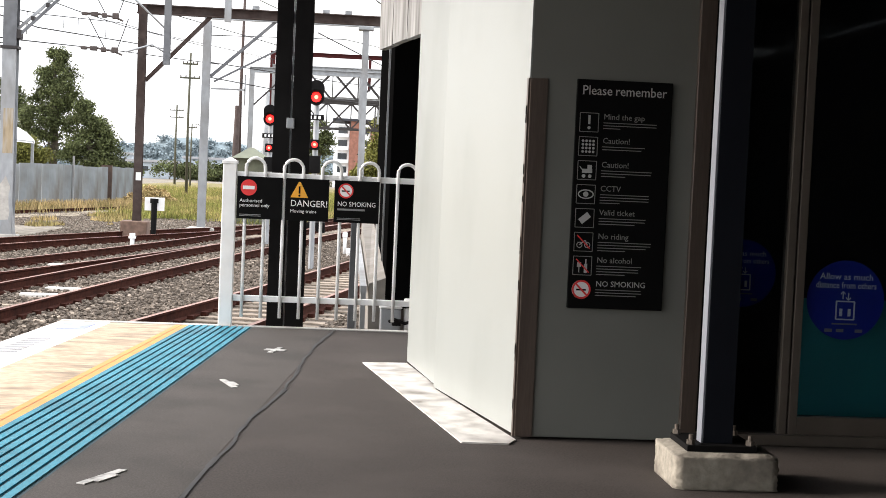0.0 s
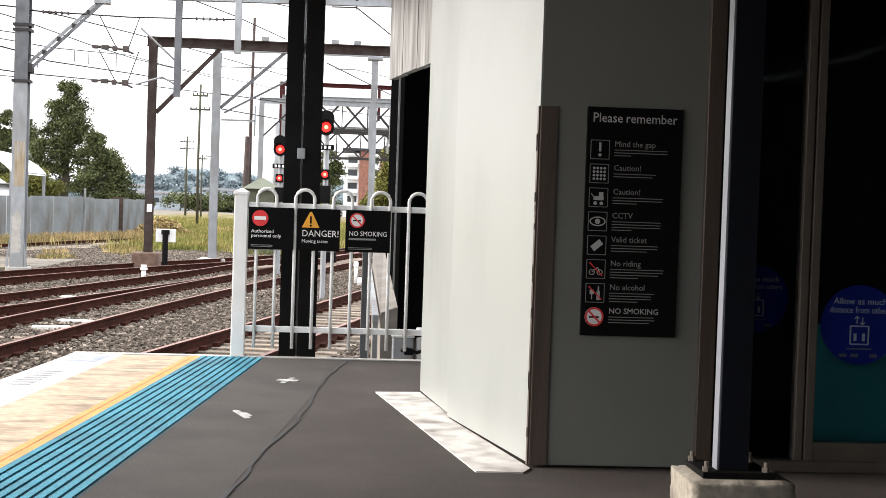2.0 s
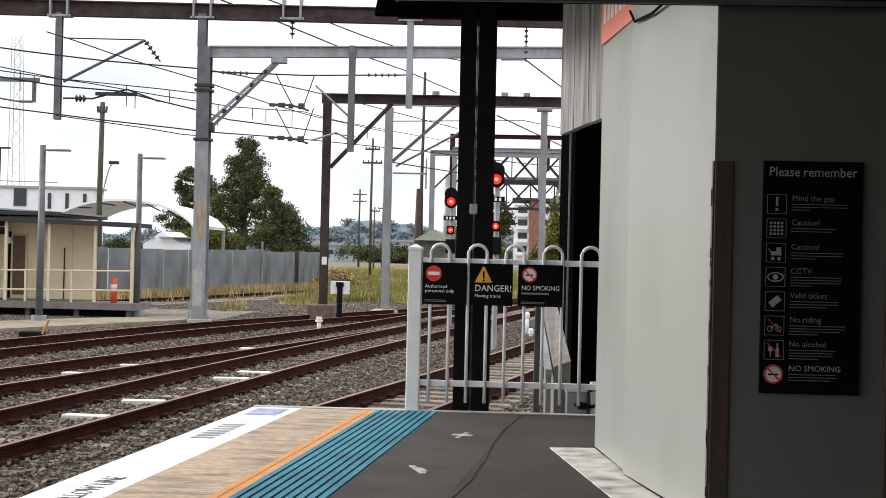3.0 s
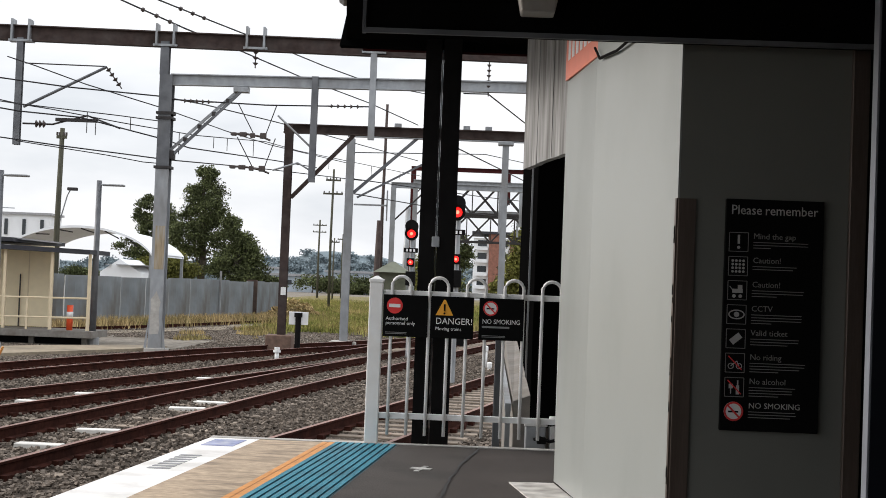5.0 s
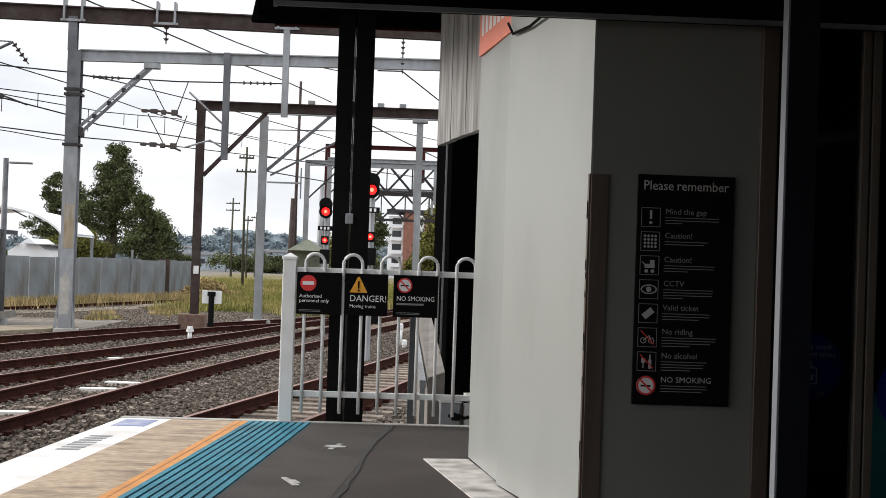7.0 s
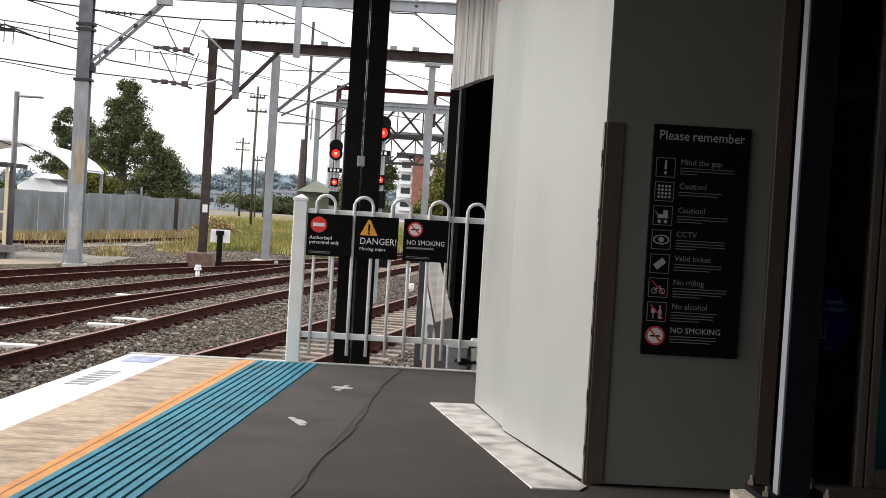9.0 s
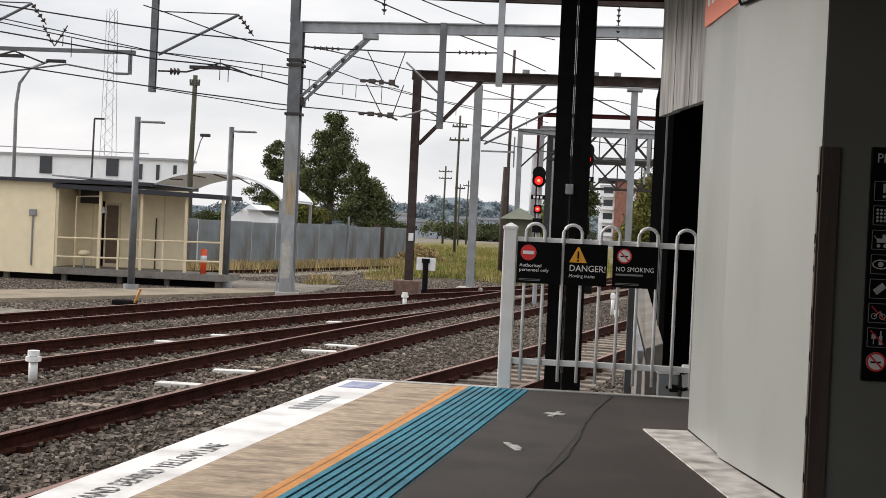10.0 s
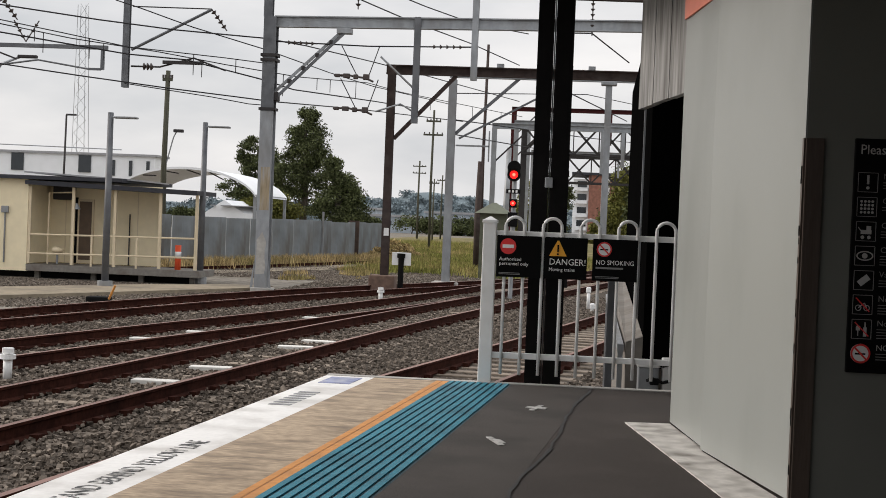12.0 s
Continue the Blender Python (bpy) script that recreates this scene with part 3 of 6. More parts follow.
no_smoking(s, 0.185, SY, 1.045, 0.056)
lettering("words", "NO SMOKING", 0.05, facing(0.125, SY, 0.93), SIGN_WHITE, s, squeeze=0.9)
part("print_bar", box(B(), 0.125, 0.33, SY - 0.001, SY, 0.898, 0.912), SIGN_GREY, s)
for z in (0.838, 0.828):
    part("print_bar", box(B(), 0.125, 0.30, SY - 0.001, SY, z, z + 0.004), SIGN_GREY, s)

# ---- pair of black canopy columns past the fence ----
pair = empty("canopy_column_pair", (-0.24, 10.62, -1.0), "pair of black steel columns carrying the canopy", "column")
for xa, xb in ((-0.385, -0.262), (-0.245, -0.105)):
    part("column", h_post((xa + xb) / 2, 10.62, xb - xa, -1.06, 3.12, 0.012, 0.006), BLACK_STEEL, pair)
part("joint_box", box(B(), -0.285, -0.225, 10.52, 10.56, 1.50, 1.58, 0.006), GALV, pair)
part("cable", tube(B(), [(-0.253, 10.6, -1.0), (-0.253, 10.6, 3.04)], 0.006), GALV, pair)

# ---- lift building ----
building = empty("lift_building", (1.0, 7, 0), "pale panelled lift building on the platform", "building", kind="structure")
WALL_TOP = 3.12
core = [(0.985, 6.17), (0.735, 7.5), (0.66, 8.50), (0.78, 9.0), (1.74, 9.0), (1.74, 6.17)]
part("wall_core", prism(B(), core, 0.0, WALL_TOP), WALL_GREY, building)


def side_panel(p, q, thick, z0, z1):
    (xa, ya), (xb, yb) = p, q
    dx, dy = xb - xa, yb - ya
    n = math.hypot(dx, dy)
    nx, ny = dy / n * thick, -dx / n * thick
    return prism(B(), [(xa, ya), (xb, yb), (xb + nx, yb + ny), (xa + nx, ya + ny)], z0, z1)


part("near_panel", side_panel((0.942, 6.12), (0.678, 7.47), 0.05, 0.018, WALL_TOP), PANEL, building, "pale satin wall panel")
part("far_panel", side_panel((0.70, 7.47), (0.588, 8.50), 0.05, 0.018, WALL_TOP), PANEL, building, "pale satin wall panel")
part("panel_end", prism(B(), [(0.588, 8.5), (0.64, 8.5), (0.78, 9.0), (0.74, 9.02)], 0.015, WALL_TOP), PANEL, building)
part("base_strip", prism(B(), [(0.31, 8.47), (0.588, 8.5), (0.70, 7.6), (0.69, 7.47), (0.945, 6.06), (0.90, 5.96), (0.69, 5.97)], -0.02, 0.006), mat("worn_strip_paint", (0.66, 0.63, 0.59), 0.75, vary=0.15, scale=22, dirt=(0.16, 0.14, 0.12), dirt_amount=0.9, dscale=5.5, bump=0.2), building, "worn white painted concrete strip")
part("poster_wall", box(B(), 0.95, 1.72, 6.12, 6.17, 0.012, WALL_TOP), WALL_GREY, building, "grey-green wall panel")
part("corner_strip", box(B(), 0.944, 1.024, 6.108, 6.12, 0.01, 1.63, 0.002), STEEL_STRIP, building, "brushed steel corner guard")
part("corner_edge", side_panel((0.935, 6.112), (0.932, 6.135), 0.012, 0.01, 1.63), STEEL_STRIP, building)
rnd = random.Random(8)
for k in range(14):
    z = rnd.choice((0.15, 0.35, 0.7, 0.85, 0.95, 1.1, 1.2, 1.45)) + rnd.uniform(-0.05, 0.05)
    part("paint_chip", box(B(), 0.9318, 0.9318 + rnd.uniform(0.003, 0.006), 6.118, 6.118 + rnd.uniform(0.01, 0.03), z, z + rnd.uniform(0.015, 0.06)), BLACK_STEEL, building)
part("door_post", box(B(), 1.70, 1.775, 6.09, 6.20, 0.0, WALL_TOP, 0.004), STEEL_STRIP, building, "brushed steel door post")
board = part("name_board", side_panel((0.690, 7.49), (0.572, 8.49), 0.012, 2.505, 3.05), NAME_RED, building, "orange-red station name board")
for k in range(7):
    ya = 7.62 + k * 0.12
    xa = 0.690 - (ya - 7.49) * 0.118 - 0.002
    part("letter_bar", side_panel((xa, ya), (xa - 0.07 * 0.118, ya + 0.07), 0.004, 2.62, 2.84), SIGN_WHITE, board)
part("cable_loop", tube(B(), [(0.66, 7.44, 2.53), (0.68, 7.36, 2.46), (0.74, 7.05, 2.45), (0.79, 6.75, 2.47), (0.80, 6.68, 2.6)], 0.008, 6), BLACK_STEEL, building, "thin black cable")

# glazed lift lobby
lobby = empty("lift_lobby", (2.6, 6.3, 0), "dark glazed lift lobby with metal door frames", "lift lobby", kind="structure")
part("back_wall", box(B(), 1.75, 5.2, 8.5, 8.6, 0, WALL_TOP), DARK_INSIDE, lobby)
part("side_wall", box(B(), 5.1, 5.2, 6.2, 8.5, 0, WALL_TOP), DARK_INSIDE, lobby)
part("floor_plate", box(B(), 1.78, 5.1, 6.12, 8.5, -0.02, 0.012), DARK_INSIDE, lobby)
for xa, xb in ((2.172, 2.212), (2.220, 2.262), (2.74, 2.80), (3.28, 3.34)):
    part("door_frame", box(B(), xa, xb, 6.13, 6.20, 0.05, WALL_TOP, 0.004), STEEL_FRAME, lobby, "bronze-grey metal door frame")
part("threshold", box(B(), 1.775, 3.3, 6.11, 6.22, 0.0, 0.05, 0.004), STEEL_FRAME, lobby)
part("kick_rail", box(B(), 2.262, 2.74, 6.135, 6.19, 0.05, 0.135, 0.003), STEEL_FRAME, lobby)
for xa, xb, z in ((1.775, 2.172, 0.05), (2.262, 2.74, 0.135), (2.80, 3.28, 0.05)):
    g = part("glass_pane", box(B(), xa, xb, 6.16, 6.168, z, WALL_TOP), GLASS, lobby, "dark glass pane")
    g.visible_shadow = False
# teal board added to imitate the reflection in the lower panes
part("reflection_panel", box(B(), 2.30, 3.25, 6.45, 6.49, 0.012, 0.66), TEAL_REFLECTION, lobby, "teal panel standing for the reflection in the lower glass")


def distance_sign(cx, cz, yy):
    s = empty("distance_sticker", (cx, yy, cz), "round blue keep-distance sticker behind the dark glass", "sticker")
    part("blue_disc", disc(B(), (cx, yy + 0.0025, cz), 0.185, 0.002, 40), SIGN_BLUE, s)
    y = yy
    lettering("words", "Allow as much", 0.043, facing(cx, y, cz + 0.095), SIGN_WHITE, s, align="CENTER", depth=0.001)
    lettering("words", "distance from others", 0.043, facing(cx, y, cz + 0.055), SIGN_WHITE, s, align="CENTER", depth=0.001, squeeze=0.8)
    bm = B()
    for a in (-1, 1):
        bar(bm, (cx + a * 0.013, y, cz + 0.005), (cx + a * 0.013, y, cz + 0.035), 0.004, 0.004)
        tip = cz + (0.04 if a < 0 else 0.0)
        d = -1 if a < 0 else 1
        bar(bm, (cx + a * 0.013 - 0.011, y, tip + d * 0.012), (cx + a * 0.013, y, tip), 0.004, 0.004)
        bar(bm, (cx + a * 0.013 + 0.011, y, tip + d * 0.012), (cx + a * 0.013, y, tip), 0.004, 0.004)
    part("arrows", bm, SIGN_WHITE, s)
    bm = B()
    w, z0, z1 = 0.043, cz - 0.09, cz - 0.006
    for a, b in (((-w, z0), (w, z0)), ((w, z0), (w, z1)), ((w, z1), (-w, z1)), ((-w, z1), (-w, z0))):
        bar(bm, (cx + a[0], y, a[1]), (cx + b[0], y, b[1]), 0.006, 0.006)
    for a in (-0.02, 0.02):
        box(bm, cx + a - 0.007, cx + a + 0.007, y - 0.001, y, z0 + 0.015, z0 + 0.05)
    part("lift_symbol", bm, SIGN_WHITE, s)
    part("print_bar", box(B(), cx - 0.06, cx + 0.06, y, y + 0.001, cz - 0.115, cz - 0.108), SIGN_GREY, s)
    for a in (-0.075, -0.02, 0.07):
        part("print_bar", box(B(), cx + a - 0.018, cx + a + 0.018, y, y + 0.001, cz - 0.15, cz - 0.135), SIGN_GREY, s)


distance_sign(2.475, 0.68, 6.172)
distance_sign(2.33, 0.72, 7.30)

# poster
poster = empty("reminder_poster", (1.37, 6.1, 0.61), "tall black safety poster with white symbols on the wall", "poster")
PX0, PX1, PZ0, PZ1, PY = 1.155, 1.59, 0.605, 1.635, 6.095
part("board", box(B(), PX0, PX1, PY, 6.12, PZ0, PZ1, 0.003), SIGN_BLACK, poster)
lettering("title_word", "Please", 0.060, facing(PX0 + 0.022, PY - 0.001, PZ1 - 0.068), SIGN_DIM, poster, squeeze=0.92)
lettering("title_word", "remember", 0.060, facing(PX0 + 0.172, PY - 0.001, PZ1 - 0.068), SIGN_DIM, poster, squeeze=0.92)
rows = [("Mind the gap", 3), ("Caution!", 2), ("Caution!", 3), ("CCTV", 4), ("Valid ticket", 3), ("No riding", 4), ("No alcohol", 4), ("NO SMOKING", 3)]
rnd = random.Random(2)
for k, (words, n) in enumerate(rows):
    z1 = PZ1 - 0.150 - k * 0.1075
    y = PY - 0.001
    xi = PX0 + 0.018
    if k < 7:
        bm = B()
        for a, b in (((0, 0), (0.084, 0)), ((0.084, 0), (0.084, 0.084)), ((0.084, 0.084), (0, 0.084)), ((0, 0.084), (0, 0))):
            bar(bm, (xi + a[0], y, z1 - 0.084 + a[1]), (xi + b[0], y, z1 - 0.084 + b[1]), 0.0025, 0.0025)
        part("symbol_frame", bm, SIGN_GREY, poster)
    cx, cz = xi + 0.042, z1 - 0.042
    bm = B()
    if k == 0:
        bar(bm, (cx, y, cz - 0.008), (cx, y, cz + 0.032), 0.010, 0.002)
        disc(bm, (cx, y, cz - 0.024), 0.007, 0.002, 12)
    elif k == 1:
        for i in range(4):
            for j in range(4):
                disc(bm, (cx - 0.024 + i * 0.016, y, cz - 0.024 + j * 0.016), 0.006, 0.002, 8)
    elif k == 2:
        disc(bm, (cx - 0.014, y, cz - 0.026), 0.008, 0.002, 12)
        disc(bm, (cx + 0.014, y, cz - 0.026), 0.008, 0.002, 12)
        box(bm, cx - 0.022, cx + 0.024, y - 0.001, y + 0.001, cz - 0.012, cz + 0.006)
        box(bm, cx + 0.002, cx + 0.022, y - 0.001, y + 0.001, cz + 0.006, cz + 0.024)
        bar(bm, (cx - 0.02, y, cz), (cx - 0.034, y, cz + 0.018), 0.003, 0.003)
    elif k == 3:
        for i in range(20):
            a, b = i / 20 * 2 * math.pi, (i + 1) / 20 * 2 * math.pi
            bar(bm, (cx + 0.034 * math.cos(a), y, cz + 0.019 * math.sin(a)), (cx + 0.034 * math.cos(b), y, cz + 0.019 * math.sin(b)), 0.005, 0.005)
        disc(bm, (cx, y, cz), 0.012, 0.002, 16)
    elif k == 4:
        box(bm, -0.026, 0.026, -0.001, 0.001, -0.014, 0.014)
        bmesh.ops.transform(bm, matrix=Matrix.Translation((cx, y, cz)) @ Matrix.Rotation(radians(-40), 4, "Y"), verts=bm.verts)
    elif k == 5:
        for a in (-0.018, 0.018):
            for i in range(12):
                p, q = i / 12 * 2 * math.pi, (i + 1) / 12 * 2 * math.pi
                bar(bm, (cx + a + 0.012 * math.cos(p), y, cz - 0.014 + 0.012 * math.sin(p)), (cx + a + 0.012 * math.cos(q), y, cz - 0.014 + 0.012 * math.sin(q)), 0.003, 0.003)
        bar(bm, (cx - 0.018, y, cz - 0.014), (cx + 0.008, y, cz + 0.008), 0.004, 0.004)
        bar(bm, (cx + 0.008, y, cz + 0.008), (cx + 0.018, y, cz - 0.014), 0.004, 0.004)
    elif k == 6:
        box(bm, cx + 0.008, cx + 0.022, y - 0.001, y + 0.001, cz - 0.032, cz + 0.008)
        box(bm, cx + 0.012, cx + 0.018, y - 0.001, y + 0.001, cz + 0.008, cz + 0.030)
        box(bm, cx - 0.024, cx - 0.006, y - 0.001, y + 0.001, cz - 0.006, cz + 0.014)
        box(bm, cx - 0.017, cx - 0.013, y - 0.001, y + 0.001, cz - 0.03, cz - 0.006)
    if k == 7:
        bm.free()
        no_smoking(poster, cx, y, cz, 0.043)
    else:
        part("symbol", bm, SIGN_DIM, poster)
        if k in (5, 6):
            part("red_stroke", bar(B(), (cx - 0.03, y - 0.002, cz + 0.03), (cx + 0.03, y - 0.002, cz - 0.03), 0.002, 0.005), SIGN_RED, poster)
    lettering("heading", words, 0.036, facing(PX0 + 0.125, y, z1 - 0.026), SIGN_DIM if k == 7 else SIGN_GREY, poster, depth=0.001)
    for j in range(n):
        z = z1 - 0.043 - j * 0.0125
        w = rnd.uniform(0.19, 0.245) if j < n - 1 else rnd.uniform(0.07, 0.2)
        part("print_bar", box(B(), PX0 + 0.125, PX0 + 0.125 + w, y, y + 0.001, z, z + 0.003), SIGN_GREY, poster)

# steel column on its plinth
plinth = empty("column_plinth", (1.64, 5.35, 0), "chipped concrete plinth under the steel column", "plinth")
bm = box(B(), 1.44, 1.855, 5.15, 5.51, 0.0, 0.14)
rnd = random.Random(7)
bmesh.ops.subdivide_edges(bm, edges=bm.edges, cuts=11, use_grid_fill=True)
mid = Vector((1.6475, 5.33, 0.07))
for v in bm.verts:
    near = (abs(abs(v.co.x - mid.x) - 0.2075) < 0.001) + (abs(abs(v.co.y - mid.y) - 0.18) < 0.001) + (v.co.z > 0.139)
    if near >= 2:
        chip = rnd.choice((0.006, 0.008, 0.010, 0.012, 0.022)) * (1.4 if near == 3 else 1)
        v.co += (mid - v.co).normalized() * chip
        v.co.z -= chip * 0.5 if v.co.z > 0.12 else 0
    elif 0.001 < v.co.z < 0.139:
        v.co += Vector((rnd.uniform(-1, 1), rnd.uniform(-1, 1), 0)) * 0.002
for v in bm.verts:
    v.co.z = max(0.0, min(v.co.z, 0.14))
part("block", bm, PLINTH, plinth, smooth=True)
column = empty("canopy_column", (1.66, 5.34, 0.14), "dark blue steel canopy column bolted to a concrete plinth", "column")
part("base_plate", box(B(), 1.495, 1.775, 5.20, 5.47, 0.141, 0.166, 0.003), BLACK_STEEL, column)
for x in (1.515, 1.752):
    for y in (5.225, 5.445):
        bm = disc(B(), (x, y, 0.175), 0.017, 0.018, 6, "Z")
        disc(bm, (x, y, 0.19), 0.009, 0.03, 10, "Z")
        part("bolt", bm, STEEL_FRAME, column)
part("near_flange", box(B(), 1.572, 1.69, 5.25, 5.264, 0.166, WALL_TOP, 0.002), COLUMN_BLUE, column)
part("far_flange", box(B(), 1.60, 1.69, 5.416, 5.43, 0.166, WALL_TOP, 0.002), COLUMN_BLUE, column)
part("web", box(B(), 1.632, 1.646, 5.264, 5.416, 0.166, WALL_TOP), COLUMN_BLUE, column)
# light on the flange's left side is put in as a paler strip
part("lit_edge", box(B(), 1.562, 1.572, 5.25, 5.315, 0.166, WALL_TOP, 0.002), COLUMN_LIT, column, "column edge made pale for the light on it")

# ---- canopy ----
canopy = empty("platform_canopy", (1.5, 6, 3.0), "dark platform canopy seen from below", "canopy", kind="structure")
# the unseen near part is widened to the left to shade the poster wall
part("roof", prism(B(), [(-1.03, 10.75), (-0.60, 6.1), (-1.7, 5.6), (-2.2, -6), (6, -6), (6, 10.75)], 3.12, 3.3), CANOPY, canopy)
bm = B()
prof = [(-1.075, 3.065), (6.0, 3.065), (6.0, 3.55), (-0.985, 3.55)]
lo = [bm.verts.new((x, 10.68, z)) for x, z in prof]
hi = [bm.verts.new((x, 10.80, z)) for x, z in prof]
for k in range(4):
    bm.faces.new((lo[k], lo[(k + 1) % 4], hi[(k + 1) % 4], hi[k]))
bm.faces.new(lo)
bm.faces.new(hi[::-1])
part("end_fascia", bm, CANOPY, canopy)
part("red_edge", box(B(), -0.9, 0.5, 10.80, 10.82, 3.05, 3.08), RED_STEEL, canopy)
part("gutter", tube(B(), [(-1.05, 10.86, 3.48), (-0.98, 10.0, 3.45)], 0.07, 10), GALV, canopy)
# out of view, added to cut light from the upper poster wall
part("unseen_shade_valance", prism(B(), [(-1.74, 4.6), (-1.66, 4.6), (-2.12, -6), (-2.2, -6)], 2.62, 3.13), CANOPY, canopy)
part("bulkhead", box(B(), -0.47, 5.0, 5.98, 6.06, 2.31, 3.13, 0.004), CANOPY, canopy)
part("bulkhead_trim", box(B(), -0.475, 5.0, 5.962, 5.98, 2.30, 2.322), GALV_DARK, canopy)
part("bulkhead_end_trim", box(B(), -0.49, -0.475, 5.962, 6.0, 2.30, 3.12), GALV_DARK, canopy)
lamp = empty("soffit_lamp", (0.27, 5.9, 2.42), "small unlit bulkhead lamp under the canopy", "lamp")
bm = box(B(), 0.18, 0.37, 5.79, 5.962, 2.385, 2.52, 0.012)
for v in bm.verts:
    if v.co.z < 2.44:
        v.co.x += (0.275 - v.co.x) * 0.22
        v.co.y += (5.90 - v.co.y) * 0.22
part("diffuser", bm, CONCRETE, lamp, "cloudy grey diffuser")
part("rim", box(B(), 0.17, 0.38, 5.785, 5.962, 2.50, 2.53, 0.006), DARK_STEEL, lamp)

# weathered board and the dark wall past the fence
fascia = empty("weathered_fascia", (0.5, 9.2, 2.07), "weathered grey vertical boards under the canopy end", "fascia", kind="structure")
for k in range(3):
    f0, f1 = k / 3, (k + 1) / 3 - 0.015
    part("board", side_panel((0.605 - 0.23 * f0, 8.60 + 1.32 * f0), (0.605 - 0.23 * f1, 8.60 + 1.32 * f1), 0.05, 2.07 + 0.004 * (k % 2), 3.05), WEATHERED, fascia)
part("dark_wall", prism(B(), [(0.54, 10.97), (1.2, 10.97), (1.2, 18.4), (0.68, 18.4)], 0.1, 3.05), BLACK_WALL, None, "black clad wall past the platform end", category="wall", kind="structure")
part("dark_wall_footing", box(B(), 0.66, 1.2, 11.0, 18.3, -1.09, 0.1), BEAM_GREY, None, "stained concrete footing of the black wall", category="footing", kind="structure")
marker_post = empty("end_post", (0.24, 11.0, -1.06), "dark grey steel post past the platform end", "post")
part("shaft", box(B(), 0.245, 0.305, 10.97, 11.03, -1.06, 1.0, 0.004), GALV_DARK, marker_post)
for px, py, ph in ((0.52, 38.5, 0.62), (0.62, 37.5, 0.22)):
    tm = empty("ground_signal", (px, py, -1.09), "small white trackside ground signal", "signal", "ground signals")
    part("stem", tube(B(), [(px, py, -1.09), (px, py, -1.09 + ph)], 0.05, 10), WHITE_PAINT, tm, smooth=True)
    part("head", box(B(), px - 0.07, px + 0.07, py - 0.06, py + 0.06, -1.09 + ph - 0.12, -1.09 + ph + 0.06, 0.04), WHITE_PAINT, tm)
relay = empty("relay_case", (-0.45, 52, -1.09), "low dark trackside relay case", "relay case")
part("case", box(B(), -0.8, -0.1, 51.8, 52.3, -1.09, -0.62, 0.04), BLACK_STEEL, relay)
part("wall_joint", box(B(), 0.55, 0.566, 12.4, 12.43, 0.36, 3.05), GALV, None, "grey metal joint strip on the black wall", category="trim", kind="structure")
bm = B()
near = [bm.verts.new((x, 10.97, z)) for x, z in ((0.405, 0.30), (0.54, 0.35), (0.54, -1.09), (0.43, -1.09))]
far = [bm.verts.new((x, 18.4, z)) for x, z in ((0.50, 0.62), (0.645, 0.63), (0.645, -1.09), (0.52, -1.09))]
for k in range(4):
    bm.faces.new((near[k], near[(k + 1) % 4], far[(k + 1) % 4], far[k]))
bm.faces.new(near)
bm.faces.new(far[::-1])
part("sloping_beam", bm, BEAM_GREY, None, "stained sloping concrete upstand beside the black wall", category="beam", kind="structure")
handrail = empty("ramp_rail", (0.37, 11.0, -1.06), "pale grey steel rail along the concrete upstand", "rail")
part("rail", bar(B(), (0.365, 10.97, 0.25), (0.46, 18.3, 0.31), 0.05, 0.06), GALV, handrail)
for y in (11.02, 18.2):
    x = 0.365 + (y - 10.97) * 0.013
    part("post", box(B(), x - 0.02, x + 0.02, y - 0.02, y + 0.02, -1.06, 0.26), GALV, handrail)
cab = empty("trackside_box", (0.55, 10.8, -1.09), "pale grey trackside equipment box", "equipment box")
part("body", box(B(), 0.50, 0.66, 10.72, 10.90, -0.35, 0.13, 0.01), GALV, cab)
part("lid", box(B(), 0.49, 0.67, 10.71, 10.91, 0.13, 0.148, 0.004), WHITE_PAINT, cab)
part("side_case", box(B(), 0.69, 0.79, 10.74, 10.90, -0.30, 0.20, 0.01), WHITE_PAINT, cab)
for z in (0.03, 0.16):
    part("cable_gland", tube(B(), [(0.57, 10.70, z), (0.61, 10.66, z + 0.02), (0.69, 10.68, z - 0.01), (0.75, 10.73, z)], 0.014, 6), BLACK_STEEL, cab, "black cable between the cases")
part("junction", box(B(), 0.59, 0.66, 10.66, 10.72, 0.0, 0.05, 0.006), BLACK_STEEL, cab)
part("stand", box(B(), 0.54, 0.76, 10.77, 10.86, -1.09, -0.30), GALV, cab)

# ---- overhead line portals ----
GL = -1.09
GY = 40.7
big = empty("overhead_portal", (-9.35, GY, GL), "grey steel overhead line portal with a long brown beam", "overhead portal", "overhead portals")


def i_beam(x0, x1, y, z0, z1, w=0.2, tilt=0.0):
    a, t = w / 2, 0.035
    bm = B()
    prof = [(-a, z0), (a, z0), (a, z0 + t), (0.02, z0 + t), (0.02, z1 - t), (a, z1 - t), (a, z1), (-a, z1), (-a, z1 - t), (-0.02, z1 - t), (-0.02, z0 + t), (-a, z0 + t)]
    lo = [bm.verts.new((x0, y + p, z)) for p, z in prof]
    hi = [bm.verts.new((x1, y + p, z)) for p, z in prof]
    for k in range(12):
        bm.faces.new((lo[k], lo[(k + 1) % 12], hi[(k + 1) % 12], hi[k]))
    bm.faces.new(lo)
    bm.faces.new(hi[::-1])
    if tilt:
        bmesh.ops.transform(bm, matrix=Matrix.Translation((x0, y, z0)) @ Matrix.Rotation(radians(tilt), 4, "Y") @ Matrix.Translation((-x0, -y, -z0)), verts=bm.verts)
    return bm


